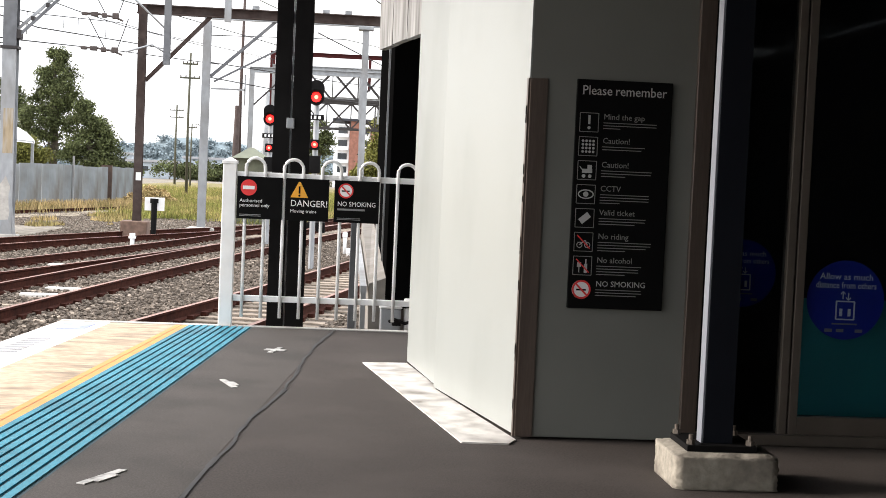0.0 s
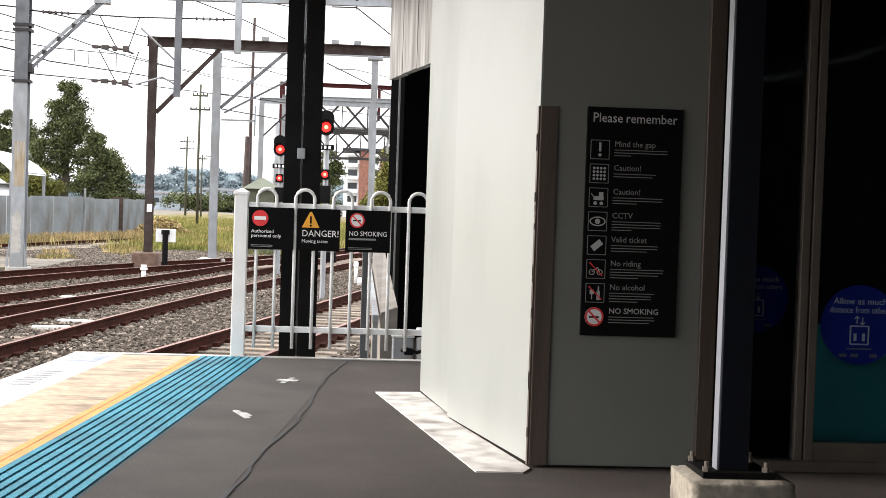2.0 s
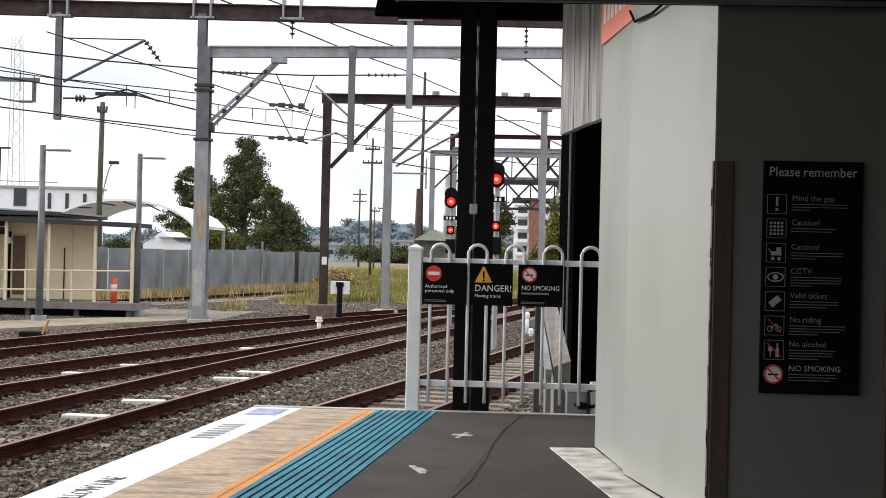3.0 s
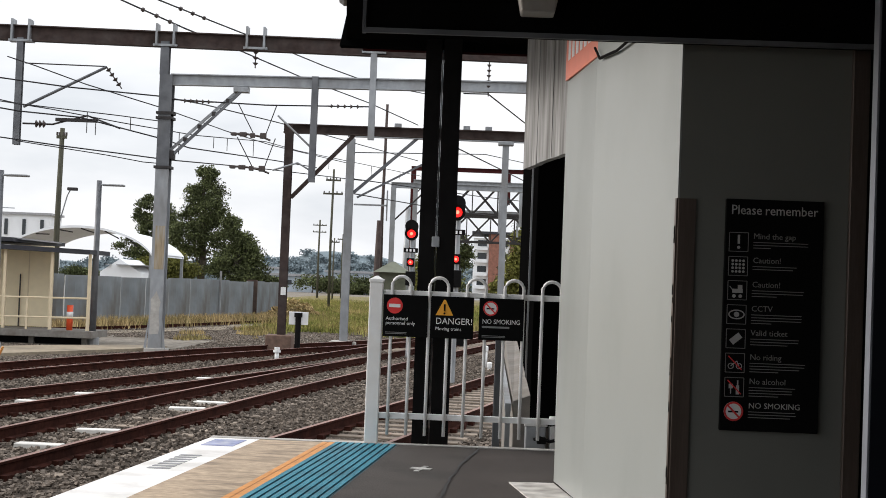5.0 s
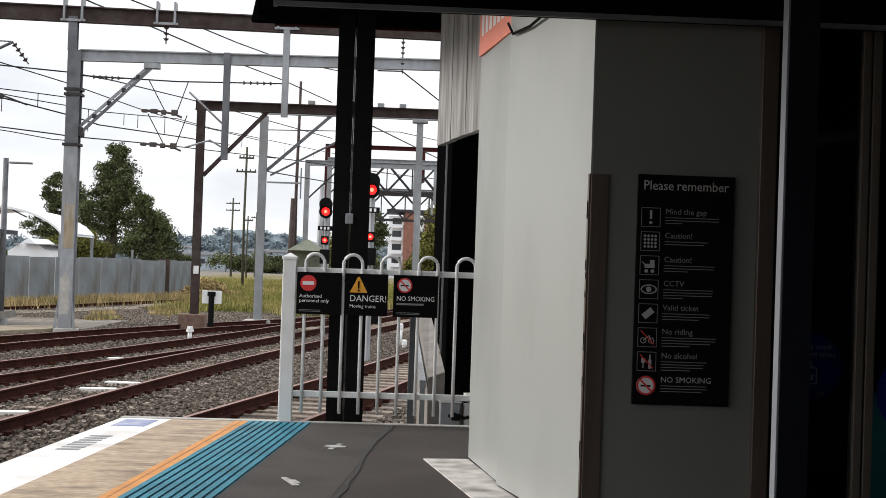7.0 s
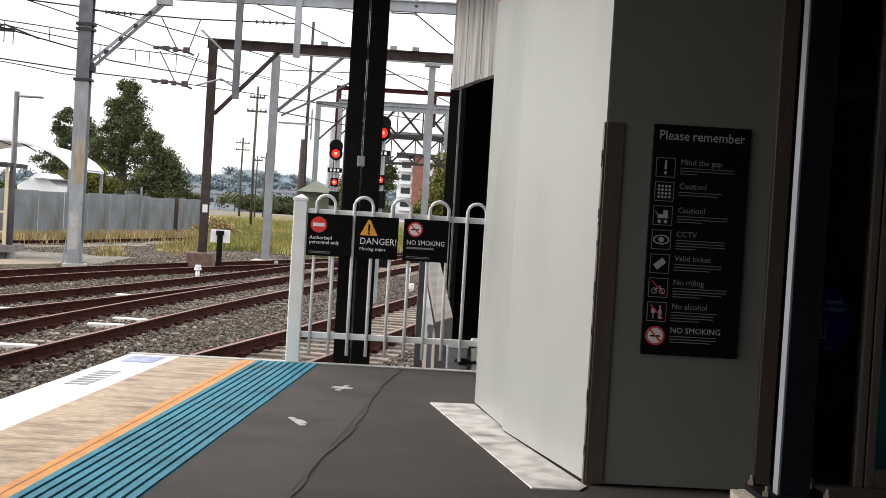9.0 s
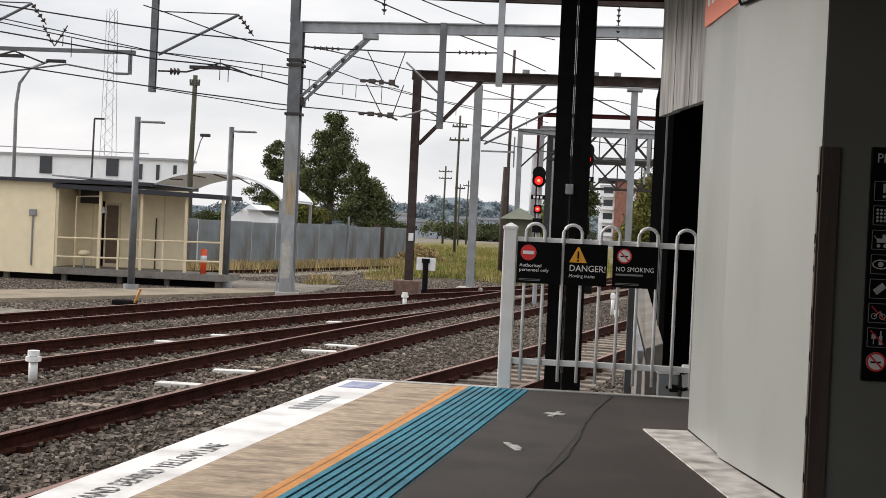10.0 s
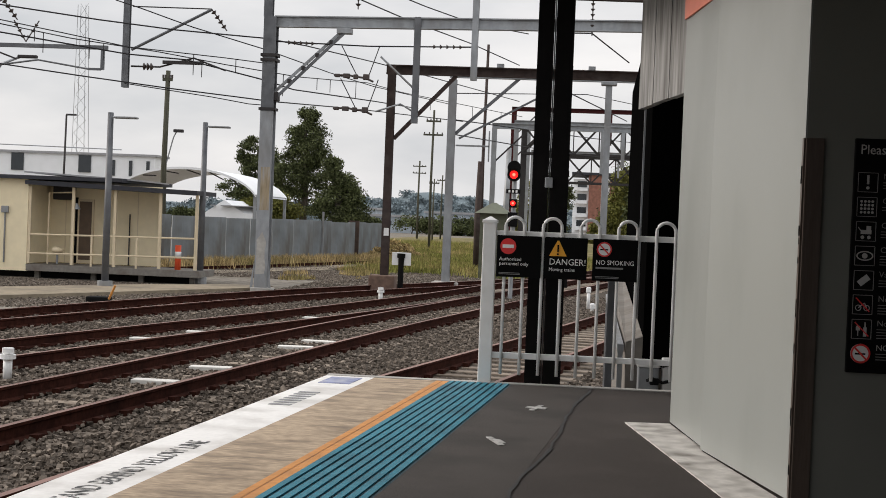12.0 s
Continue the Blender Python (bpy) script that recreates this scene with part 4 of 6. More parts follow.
part("post", h_post(-9.33, GY, 0.40, GL, 4.4), GALV, big, "galvanised grey post")
# shade on the upper half is put in as darker steel
part("upper_post", h_post(-9.33, GY, 0.385, 4.4, 7.25), GALV_DARK, big, "upper post in darker grey for the shade on it")
bm = B()
rnd = random.Random(14)
ring = [(-9.50 + 0.02 * rnd.random(), z) for z in (-0.55, -0.3, 0.0, 0.3, 0.5)] + [(-9.40, 0.62), (-9.33, 0.75), (-9.26, 0.58)] + [(-9.17 - 0.09 * rnd.random(), z) for z in (0.42, 0.2, -0.1, -0.3, -0.52)]
f = bm.faces.new([bm.verts.new((x, GY - 0.206, z)) for x, z in ring])
bmesh.ops.translate(bm, verts=[q for q in bmesh.ops.extrude_face_region(bm, geom=[f])["geom"] if isinstance(q, bmesh.types.BMVert)], vec=(0, 0.005, 0))
part("worn_patch", bm, CONCRETE, big, "pale worn paint patch")
part("rust_stain", box(B(), -9.44, -9.16, GY - 0.205, GY - 0.2, 1.4, 2.7), mat("rust_streak", (0.33, 0.26, 0.17), 0.8, vary=0.3, scale=6, stretch=(3, 3, 0.4), dirt=(0.30, 0.31, 0.32), dirt_amount=1.0, dscale=3), big, "rust-stained grey paint")
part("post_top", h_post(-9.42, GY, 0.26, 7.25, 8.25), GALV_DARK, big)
part("post_base", box(B(), -9.62, -9.0, GY - 0.3, GY + 0.3, GL, GL + 0.14, 0.02), CONCRETE, big)
for dx in (-0.24, 0.24):
    bm = B()
    v = [bm.verts.new(p) for p in ((-9.33 + dx, GY - 0.22, GL + 0.14), (-9.33 + dx * 1.35, GY - 0.22, GL + 0.14), (-9.33 + dx * 0.85, GY - 0.22, GL + 1.0))]
    f = bm.faces.new(v)
    bmesh.ops.translate(bm, verts=[q for q in bmesh.ops.extrude_face_region(bm, geom=[f])["geom"] if isinstance(q, bmesh.types.BMVert)], vec=(0, 0.03, 0))
    part("gusset", bm, GALV, big)
part("top_beam", i_beam(-24, 6, GY, 8.23, 8.70, 0.26, 0.55), BROWN_STEEL, big, "long weathered brown beam")
part("middle_beam", i_beam(-9.2, 7, GY, 6.95, 7.29, 0.22, -0.7), GALV, big, "pale grey lower beam")
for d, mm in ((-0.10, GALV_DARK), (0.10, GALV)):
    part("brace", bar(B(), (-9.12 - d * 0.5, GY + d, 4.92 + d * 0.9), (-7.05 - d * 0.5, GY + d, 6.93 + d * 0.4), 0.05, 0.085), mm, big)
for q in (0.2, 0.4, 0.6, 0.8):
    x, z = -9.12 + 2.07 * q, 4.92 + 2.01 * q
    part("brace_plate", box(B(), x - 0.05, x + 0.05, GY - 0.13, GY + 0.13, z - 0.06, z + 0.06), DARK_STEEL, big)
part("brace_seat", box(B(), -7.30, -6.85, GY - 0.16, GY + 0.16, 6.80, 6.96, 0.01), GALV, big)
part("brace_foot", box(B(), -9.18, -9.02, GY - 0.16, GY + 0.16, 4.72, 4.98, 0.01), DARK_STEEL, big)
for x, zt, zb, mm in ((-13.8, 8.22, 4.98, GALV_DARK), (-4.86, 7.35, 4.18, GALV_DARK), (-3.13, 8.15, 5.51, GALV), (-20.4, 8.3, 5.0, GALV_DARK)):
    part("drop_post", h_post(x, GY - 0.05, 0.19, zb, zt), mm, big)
for x in (-13.8, -9.42, -3.13, -6.7):
    bm = B()
    for d in (-0.26, 0.26):
        box(bm, x + d - 0.03, x + d + 0.03, GY - 0.19, GY + 0.19, 8.12, 8.78)
    box(bm, x - 0.36, x + 0.36, GY - 0.16, GY + 0.16, 8.10, 8.17)
    part("beam_clamp", bm, GALV, big)
for z in (5.9, 6.05, 4.42):
    part("post_band", box(B(), -9.58, -9.08, GY - 0.24, GY + 0.24, z, z + 0.08), DARK_STEEL, big)


def insulator_string(parent, a, b, n=4, r=0.09):
    a, b = Vector(a), Vector(b)
    bm = tube(B(), [a, b], 0.02, 5)
    d = b - a
    for k in range(n):
        p = a + d * ((k + 0.8) / (n + 0.6))
        rot = d.to_track_quat("Z", "Y").to_matrix().to_4x4()
        bmesh.ops.create_cone(bm, cap_ends=True, segments=10, radius1=r, radius2=r * 0.4, depth=0.06, matrix=Matrix.Translation(p) @ rot)
    part("insulator", bm, INSULATOR, parent)


def cantilever(x, y, z, s=1.0, side=1):
    """A registration arm with its insulators, hung from a drop post at (x, y, z)."""
    arm = empty("registration_arm", (x, y, z), "insulated steel registration arm holding the contact wire", "registration arm", "registration arms")
    part("strut", tube(B(), [(x, y, z), (x + side * 2.45 * s, y, z + 1.28 * s)], 0.045, 6), GALV_DARK, arm)
    part("tie", tube(B(), [(x, y, z + 1.32 * s), (x + side * 2.45 * s, y, z + 1.30 * s)], 0.02, 5), DARK_STEEL, arm)
    insulator_string(arm, (x + side * 2.45 * s, y, z + 1.3 * s), (x + side * 2.95 * s, y, z + 0.65 * s), 4)
    part("lower_arm", tube(B(), [(x, y, z - 0.5 * s), (x + side * 0.9 * s, y, z - 0.5 * s), (x + side * 1.95 * s, y, z - 0.2 * s), (x + side * 2.95 * s, y, z - 0.55 * s)], 0.03, 6), DARK_STEEL, arm)
    bm = box(B(), x + side * 1.5 * s - 0.5 * s, x + side * 1.5 * s + 0.75 * s, y - 0.06, y + 0.06, z - 0.40 * s, z - 0.30 * s)
    part("clamp", bm, DARK_STEEL, arm)
    insulator_string(arm, (x + side * 0.35 * s, y, z - 0.5 * s), (x + side * 0.75 * s, y, z - 0.5 * s), 3, 0.12)


cantilever(-13.62, GY - 0.1, 6.13, 1.0, 1)
cantilever(-20.2, GY - 0.1, 6.3, 1.0, 1)
arm = empty("registration_arm", (-17, GY, 6.2), "horizontal grey support arm with a hanging end", "registration arm", "registration arms")
part("beam", box(B(), -20.3, -14.4, GY - 0.06, GY + 0.06, 6.12, 6.24), GALV_DARK, arm)
part("hanging_end", box(B(), -14.6, -14.5, GY - 0.05, GY + 0.05, 5.5, 6.12), GALV_DARK, arm)
part("bracket", box(B(), -15.0, -14.6, GY - 0.04, GY + 0.04, 5.48, 5.55), GALV_DARK, arm)
part("raking_arm", tube(B(), [(-20.2, GY, 5.2), (-16.6, GY, 5.75), (-14.9, GY, 5.5)], 0.03, 6), GALV_DARK, arm)
insulator_string(arm, (-17.4, GY, 6.95), (-17.0, GY, 6.3), 3, 0.07)
insulator_string(arm, (-16.6, GY, 6.95), (-17.0, GY, 6.3), 3, 0.07)
for x, z in ((-6.75, 5.55), (-6.75, 4.56)):
    arm = empty("registration_arm", (x, GY, z), "dark wire clamp hanging from its droppers", "registration arm", "registration arms")
    part("clamp", tube(B(), [(x - 0.6, GY, z), (x - 0.2, GY, z + 0.02), (x + 0.35, GY, z - 0.06), (x + 0.6, GY, z - 0.16)], 0.035, 6), INSULATOR, arm)
    for q, w in ((-0.5, 0.10), (-0.22, 0.13), (0.06, 0.09), (0.38, 0.12)):
        part("shackle", box(B(), x + q - w * 0.8, x + q + w * 0.8, GY - 0.05, GY + 0.05, z - w * 0.55 - 0.05 * (q > 0), z + w * 0.5, 0.02), INSULATOR, arm)
    part("hanger", tube(B(), [(x - 0.4, GY, z + 0.9), (x + 0.1, GY, z)], 0.015, 4), WIRE, arm)
    part("hanger", tube(B(), [(x + 0.45, GY, z), (x + 0.75, GY, z + 0.9)], 0.015, 4), WIRE, arm)
part("stay", tube(B(), [(-5.95, GY, 5.4 + 0.75), (-4.95, GY, 5.25)], 0.035, 6), GALV, big)
part("stay", tube(B(), [(-6.05, GY, 4.5), (-5.3, GY, 4.75), (-4.95, GY, 4.55)], 0.03, 6), GALV, big)
insulator_string(big, (-6.7, GY, 8.15), (-6.7, GY, 7.55), 3)
insulator_string(big, (0.33, GY, 8.0), (0.33, GY, 6.95), 6, 0.07)
insulator_string(big, (-8.9, GY, 6.5), (-7.9, GY, 6.48), 5, 0.07)
insulator_string(big, (-4.5, GY, 6.49), (-3.4, GY, 6.5), 5, 0.07)

G2 = 43.5
brown = empty("overhead_portal", (-5.98, G2, GL), "dark brown steel overhead line portal", "overhead portal", "overhead portals")
part("post", h_post(-5.97, G2, 0.25, -0.55, 6.22), BROWN_STEEL, brown)
part("footing", box(B(), -6.42, -5.60, G2 - 0.4, G2 + 0.4, GL, -0.52, 0.04), mat("rusty_footing", (0.16, 0.10, 0.075), 0.9, vary=0.35, scale=6), brown, "rust-stained concrete footing")
part("beam", i_beam(-6.15, 8, G2, 5.94, 6.24, 0.24), BROWN_STEEL, brown)
part("brace", bar(B(), (-5.84, G2, 3.87), (-3.89, G2, 5.95), 0.1, 0.12), BROWN_STEEL, brown)
part("plate", box(B(), -6.02, -5.86, G2 - 0.15, G2 - 0.125, 0.75, 1.0), WHITE_PAINT, brown, "small white plate")
for x in (-2.6, -1.2, -0.4, 0.3):
    part("bolt_plate", box(B(), x, x + 0.22, G2 - 0.14, G2 + 0.14, 6.24, 6.36), GALV, brown)

G3 = 49.0
grey = empty("overhead_portal", (-4.45, G3, GL), "pale grey steel overhead line portal", "overhead portal", "overhead portals")
part("post", h_post(-4.48, G3, 0.28, GL + 0.2, 6.42), GALV, grey)
part("footing", box(B(), -4.95, -4.0, G3 - 0.45, G3 + 0.45, GL, GL + 0.22, 0.05), CONCRETE, grey)
part("post", h_post(1.1, G3, 0.23, 0.2, 6.50), GALV, grey)
part("post_head", box(B(), 0.82, 1.38, G3 - 0.2, G3 + 0.2, 6.36, 6.52, 0.03), GALV, grey)
part("brace", bar(B(), (-4.33, G3, 4.47), (-2.0, G3, 6.60), 0.08, 0.11), GALV_DARK, grey)
part("brace", bar(B(), (-4.2, G3, 4.3), (-1.3, G3, 5.9), 0.05, 0.07), GALV_DARK, grey)
part("bracket", bar(B(), (-4.3, G3, 4.05), (-3.1, G3, 4.05), 0.05, 0.06), GALV, grey)
part("hanger", bar(B(), (-3.1, G3, 4.6), (-3.1, G3, 3.5), 0.05, 0.05), GALV, grey)
part("beam", i_beam(-4.6, 8, G3, 6.48, 6.62, 0.2), GALV, grey)


def far_portal(y, x0, x1, z, w, m, label):
    p = empty("overhead_portal", (x0, y, GL), label, "overhead portal", "overhead portals")
    part("post", h_post(x0, y, w, GL, z), m, p)
    part("post", h_post(x1, y, w, GL, z), m, p)
    part("beam", i_beam(x0 - w / 2, x1 + w / 2, y, z, z + 0.3, 0.25), m, p)
    part("brace", bar(B(), (x0, y, z - 1.8), (x0 + 1.8, y, z), 0.08), DARK_STEEL, p)
    part("brace", bar(B(), (x1, y, z - 1.8), (x1 - 1.8, y, z), 0.08), DARK_STEEL, p)
    for q in (0.35, 0.65):
        part("drop_post", h_post(x0 + (x1 - x0) * q, y, 0.2, z - 2.2, z), m, p)


far_portal(72, -4.25, 12, 6.35, 0.26, GALV, "distant grey overhead line portal")
far_portal(78, -3.35, 14, 7.0, 0.26, GALV, "distant grey overhead line portal")
far_portal(60, 9, 18, 7.2, 0.3, GALV, "distant grey overhead line portal")
far_portal(96, -4.3, 15, 9.35, 0.35, RED_STEEL, "distant dark red overhead line portal")
far_portal(112, -3.8, 18, 9.4, 0.4, GALV, "distant grey overhead line portal")
far_portal(135, -4.0, 20, 8.6, 0.4, GALV, "distant grey overhead line portal")



def lattice_bridge(x0, x1, y, z0, z1, n, w):
    truss = empty("lattice_signal_bridge", ((x0 + x1) / 2, y, GL), "grey lattice truss bridge across the tracks", "signal bridge", "signal bridges")
    d = (x1 - x0) / n
    for yy in (y - 0.6, y + 0.6):
        for z in (z0, z1):
            part("chord", bar(B(), (x0, yy, z), (x1, yy, z), w * 1.6), DARK_STEEL, truss)
        for k in range(n):
            xa = x0 + k * d
            part("lattice_bar", bar(B(), (xa, yy, z0), (xa + d, yy, z1), w), DARK_STEEL, truss)
            part("lattice_bar", bar(B(), (xa, yy, z1), (xa + d, yy, z0), w), DARK_STEEL, truss)
            part("lattice_bar", bar(B(), (xa, yy, z0), (xa, yy, z1), w * 0.8), DARK_STEEL, truss)
    for x in (x0 + 0.1, x1 - 0.1):
        part("post", h_post(x, y, 0.35, GL, z1 + 0.1), DARK_STEEL, truss)


lattice_bridge(-3.2, 14, 84, 5.75, 7.5, 11, 0.08)
lattice_bridge(-2.6, 16, 118, 5.2, 7.4, 9, 0.11)

# ---- wires ----
WIRES = [
    [(-10.92, 40.7, 9.51), (-9.24, 42.6, 9.01), (-8.68, 49.8, 9.56), (-7.36, 57.7, 9.83), (-5.21, 66.0, 9.99), (-3.09, 72.1, 9.73)],
    [(-9.72, 40.7, 9.52), (-9.02, 46.5, 9.96), (-8.03, 54.5, 10.57), (-6.82, 60.2, 10.79), (-5.25, 66.0, 10.99), (-2.72, 73.2, 11.55)],
    [(-13.27, 38.0, 7.22), (-12.64, 38.4, 7.06), (-11.38, 39.3, 6.69), (-9.46, 40.6, 6.25), (-8.77, 47.6, 6.38), (-8.04, 53.4, 6.52), (-5.82, 63.5, 6.79)],
    [(-15.81, 36.0, 6.7), (-13.63, 37.7, 6.6), (-11.8, 39.0, 6.55), (-9.47, 40.6, 6.59), (-9.02, 44.7, 6.92), (-8.08, 53.4, 7.48), (-6.95, 59.1, 7.71), (-3.02, 72.1, 7.83)],
    [(-15.8, 36.0, 6.29), (-14.34, 37.2, 6.11), (-12.95, 38.2, 5.92), (-10.49, 39.9, 5.88), (-9.45, 40.6, 5.84)],
    [(-15.76, 36.0, 5.09), (-14.04, 37.4, 4.97), (-11.87, 38.9, 4.83), (-10.15, 40.1, 4.75), (-9.25, 40.7, 4.7), (-8.41, 50.5, 5.38), (-7.75, 54.8, 5.63), (-5.37, 64.9, 6.13)],
    [(-12.96, 38.1, 4.86), (-10.79, 39.6, 4.68), (-9.85, 40.3, 4.57), (-9.39, 40.6, 4.57)],
    [(-15.8, 36.0, 6.18), (-14.25, 37.2, 5.99), (-12.19, 38.7, 5.86), (-10.48, 39.9, 5.68), (-9.05, 43.7, 5.78), (-8.16, 52.7, 6.58), (-7.38, 57.0, 6.67), (-2.85, 72.5, 7.06)],
    [(-9.17, 40.7, 6.52), (-6.32, 40.7, 6.45), (-3.23, 40.7, 6.51)],
    [(-0.41, 40.7, 7.01), (0.33, 40.7, 7.02), (1.62, 45, 6.71)],
    [(-0.52, 43, 5.58), (2.2, 60, 6.0)],
    [(-15.79, 36.0, 5.95), (-14.33, 37.2, 5.83), (-12.94, 38.2, 5.71), (-11.49, 39.2, 5.71), (-9.42, 40.6, 5.32), (-9.05, 42.9, 5.29), (-7.94, 53.7, 5.95), (-6.88, 59.1, 6.18)],
    [(-5.0, 56, 6.6), (0.5, 70, 8.1), (6, 95, 9.6)],
    [(-4.6, 52, 5.2), (0.5, 70, 5.9), (6, 95, 7.2)],
    [(-4.4, 50, 4.5), (-1.0, 66, 4.9), (5, 95, 6.0)],
]
for k, w in enumerate(WIRES):
    pts = [Vector(p) for p in w]
    if k in (3, 4, 5, 7, 11):
        d = (pts[0] - pts[1]).normalized()
        pts.insert(0, pts[0] + d * 14)
    if k < 2:
        pts.insert(0, pts[0] + (pts[0] - pts[1]) * 3.0)
    thick = (0.028, 0.028, 0.018, 0.022, 0.016, 0.02, 0.015, 0.016)[k] if k < 8 else 0.022
    wire = empty("overhead_wire", pts[0], "thin dark overhead traction wire", "wire", "overhead wires")
    part("strand", tube(B(), pts, thick, 5), WIRE, wire)
    if k in (4, 7):
        rnd = random.Random(30 + k)
        for a, b in zip(pts, pts[1:]):
            n = max(1, int((b - a).length / 2.6))
            for j in range(n):
                p = a + (b - a) * ((j + rnd.uniform(0.2, 0.8)) / n)
                part("dropper", tube(B(), [p, p - Vector((0, 0, rnd.uniform(0.35, 0.7)))], 0.013, 4), WIRE, wire)
    if k < 2:
        for j in (0.35, 0.55, 0.75):
            p = pts[1] + (pts[2] - pts[1]) * j
            bm = B()
            bmesh.ops.create_icosphere(bm, subdivisions=1, radius=0.08, matrix=Matrix.Translation(p))
            part("clip", bm, INSULATOR, wire)

# ---- signals ----


def signal(x, y, z, lower, s=1.0, zb=GL):
    sg = empty("railway_signal", (x, y, zb), "black railway signal showing red", "signal", "signals")
    bm = box(B(), x - 0.19 * s, x + 0.19 * s, y - 0.05, y + 0.12, z - 0.02, z + 0.23 * s, 0.02)
    disc(bm, (x, y + 0.03, z), 0.205 * s, 0.16, 24)
    disc(bm, (x, y + 0.03, z + 0.23 * s), 0.205 * s, 0.155, 24)
    part("head", bm, BLACK_STEEL, sg)
    bm = B()
    for k in range(13):
        a, b = radians(-10 + k * 15.4), radians(-10 + (k + 1) * 15.4)
        r = 0.14 * s
        q = [bm.verts.new(p) for p in ((x + r * math.cos(a), y - 0.05, z + r * math.sin(a)), (x + r * math.cos(b), y - 0.05, z + r * math.sin(b)), (x + r * math.cos(b), y - 0.26, z + r * math.sin(b)), (x + r * math.cos(a), y - 0.26, z + r * math.sin(a)))]
        bm.faces.new(q)
    part("hood", bm, BLACK_STEEL, sg)
    part("lens", disc(B(), (x, y - 0.06, z), 0.125 * s, 0.02, 20), RED_LIGHT, sg, "glowing red lens")
    part("lens_core", disc(B(), (x, y - 0.075, z), 0.05 * s, 0.01, 16), RED_CORE, sg)
    part("plate", box(B(), x - 0.22 * s, x + 0.22 * s, y - 0.04, y, z - 0.58 * s, z - 0.44 * s), BLACK_STEEL, sg)
    for k in range(3):
        part("plate_print_bar", box(B(), x - 0.15 * s + k * 0.11 * s, x - 0.09 * s + k * 0.11 * s, y - 0.045, y - 0.04, z - 0.55 * s, z - 0.47 * s), SIGN_WHITE, sg)
    zl = z - lower
    part("marker_head", box(B(), x - 0.12 * s, x + 0.12 * s, y - 0.04, y + 0.1, zl - 0.13 * s, zl + 0.13 * s, 0.02), BLACK_STEEL, sg)
    part("marker_lens", disc(B(), (x, y - 0.05, zl), 0.08 * s, 0.02, 16), RED_LIGHT, sg, "glowing red marker light")
    part("marker_core", disc(B(), (x, y - 0.065, zl), 0.035 * s, 0.01, 12), RED_CORE, sg)
    part("mast", tube(B(), [(x + 0.02, y + 0.16, zb), (x + 0.02, y + 0.16, z)], 0.07 * s, 10), GALV, sg)
    part("case", box(B(), x - 0.14 * s, x + 0.16 * s, y - 0.05, y + 0.2, zl - 0.72 * s, zl - 0.28 * s, 0.02), BLACK_STEEL, sg)


signal(-1.86, 42, 2.80, 0.88)
signal(-0.35, 32, 2.96, 1.10, 0.92)

# ---- yard things ----


def yard_lamp(x, y, z, reach):
    lp = empty("yard_lamp", (x, y, GL), "grey steel lamp post with a flat lamp head", "lamp post", "yard lamps")
    part("pole", tube(B(), [(x, y, GL), (x, y, z)], 0.11, 12, 0.085), GALV_DARK, lp, smooth=True)
    part("base", disc(B(), (x, y, GL + 0.12), 0.22, 0.24, 14, "Z"), GALV, lp)
    part("head", box(B(), x + 0.1, x + reach, y - 0.14, y + 0.14, z - 0.17, z - 0.11, 0.025), GALV, lp, "flat grey lamp head")


yard_lamp(-13.5, 38.6, 4.05, 0.8)
yard_lamp(-12.05, 43.6, 4.2, 0.82)
path = part("service_path", prism(B(), [(-24, 14.5), (-14.1, 32.0), (-9.9, 40.6), (-9.4, 42.6), (-10.8, 42.6), (-13.0, 40.1), (-16.4, 34.2), (-26.2, 16.0)], GL - 0.05, GL + 0.10), PATH_TAN, None, "pale concrete service path beside the tracks", category="path", kind="structure")

HY = 43.0
hut = empty("site_hut", (-16, HY, GL), "cream clad demountable hut with a railed veranda", "hut")
FL = -0.62
part("front_wall", box(B(), -24, -17.65, HY - 0.1, HY + 0.05, FL - 0.25, 2.15), CREAM, hut, "cream clad wall")
part("return_wall", box(B(), -17.75, -17.65, HY + 0.05, HY + 1.8, FL, 2.15), CREAM, hut)
part("back_wall", box(B(), -17.65, -13.8, HY + 1.8, HY + 1.9, FL, 2.05), CREAM, hut)
part("end_wall", box(B(), -14.35, -14.25, HY + 1.9, HY + 3, FL, 2.0), CREAM, hut)
for x in (-17.1, -15.7, -14.6):
    part("cladding_joint", box(B(), x, x + 0.03, HY + 1.785, HY + 1.8, FL, 2.05), CREAM_RAIL, hut)
door = part("door", box(B(), -16.66, -16.1, HY + 1.74, HY + 1.8, FL, 1.55, 0.01), CREAM_RAIL, hut, "cream framed brown door")
# the gap's shade is a black box set on the wall
part("door_gap_shade", box(B(), -16.84, -16.67, HY + 1.77, HY + 1.8, FL, 1.6), BLACK_STEEL, hut, "black box in place of the shaded opening beside the door")
part("door_panel", box(B(), -16.59, -16.17, HY + 1.725, HY + 1.74, FL + 0.12, 1.47), DOOR_BROWN, door)
part("air_conditioner", box(B(), -17.4, -16.75, HY + 1.35, HY + 1.8, 1.5, 2.0, 0.03), DARK_STEEL, hut)
part("deck", box(B(), -17.7, -11.9, HY - 0.1, HY + 1.85, FL - 0.24, FL - 0.02, 0.01), BEAM_GREY, hut, "grey veranda deck")
for x in (-17.5, -15.6, -14, -12.3, -19.5, -21.5):
    part("pier", box(B(), x, x + 0.16, HY + 0.25, HY + 0.41, GL, FL - 0.24), BEAM_GREY, hut)
# black board added in place of the shade under the hut floor
part("underdeck_shade_board", box(B(), -24, -12.0, HY + 0.45, HY + 0.5, GL, FL - 0.24), BLACK_STEEL, hut)
bm = B()
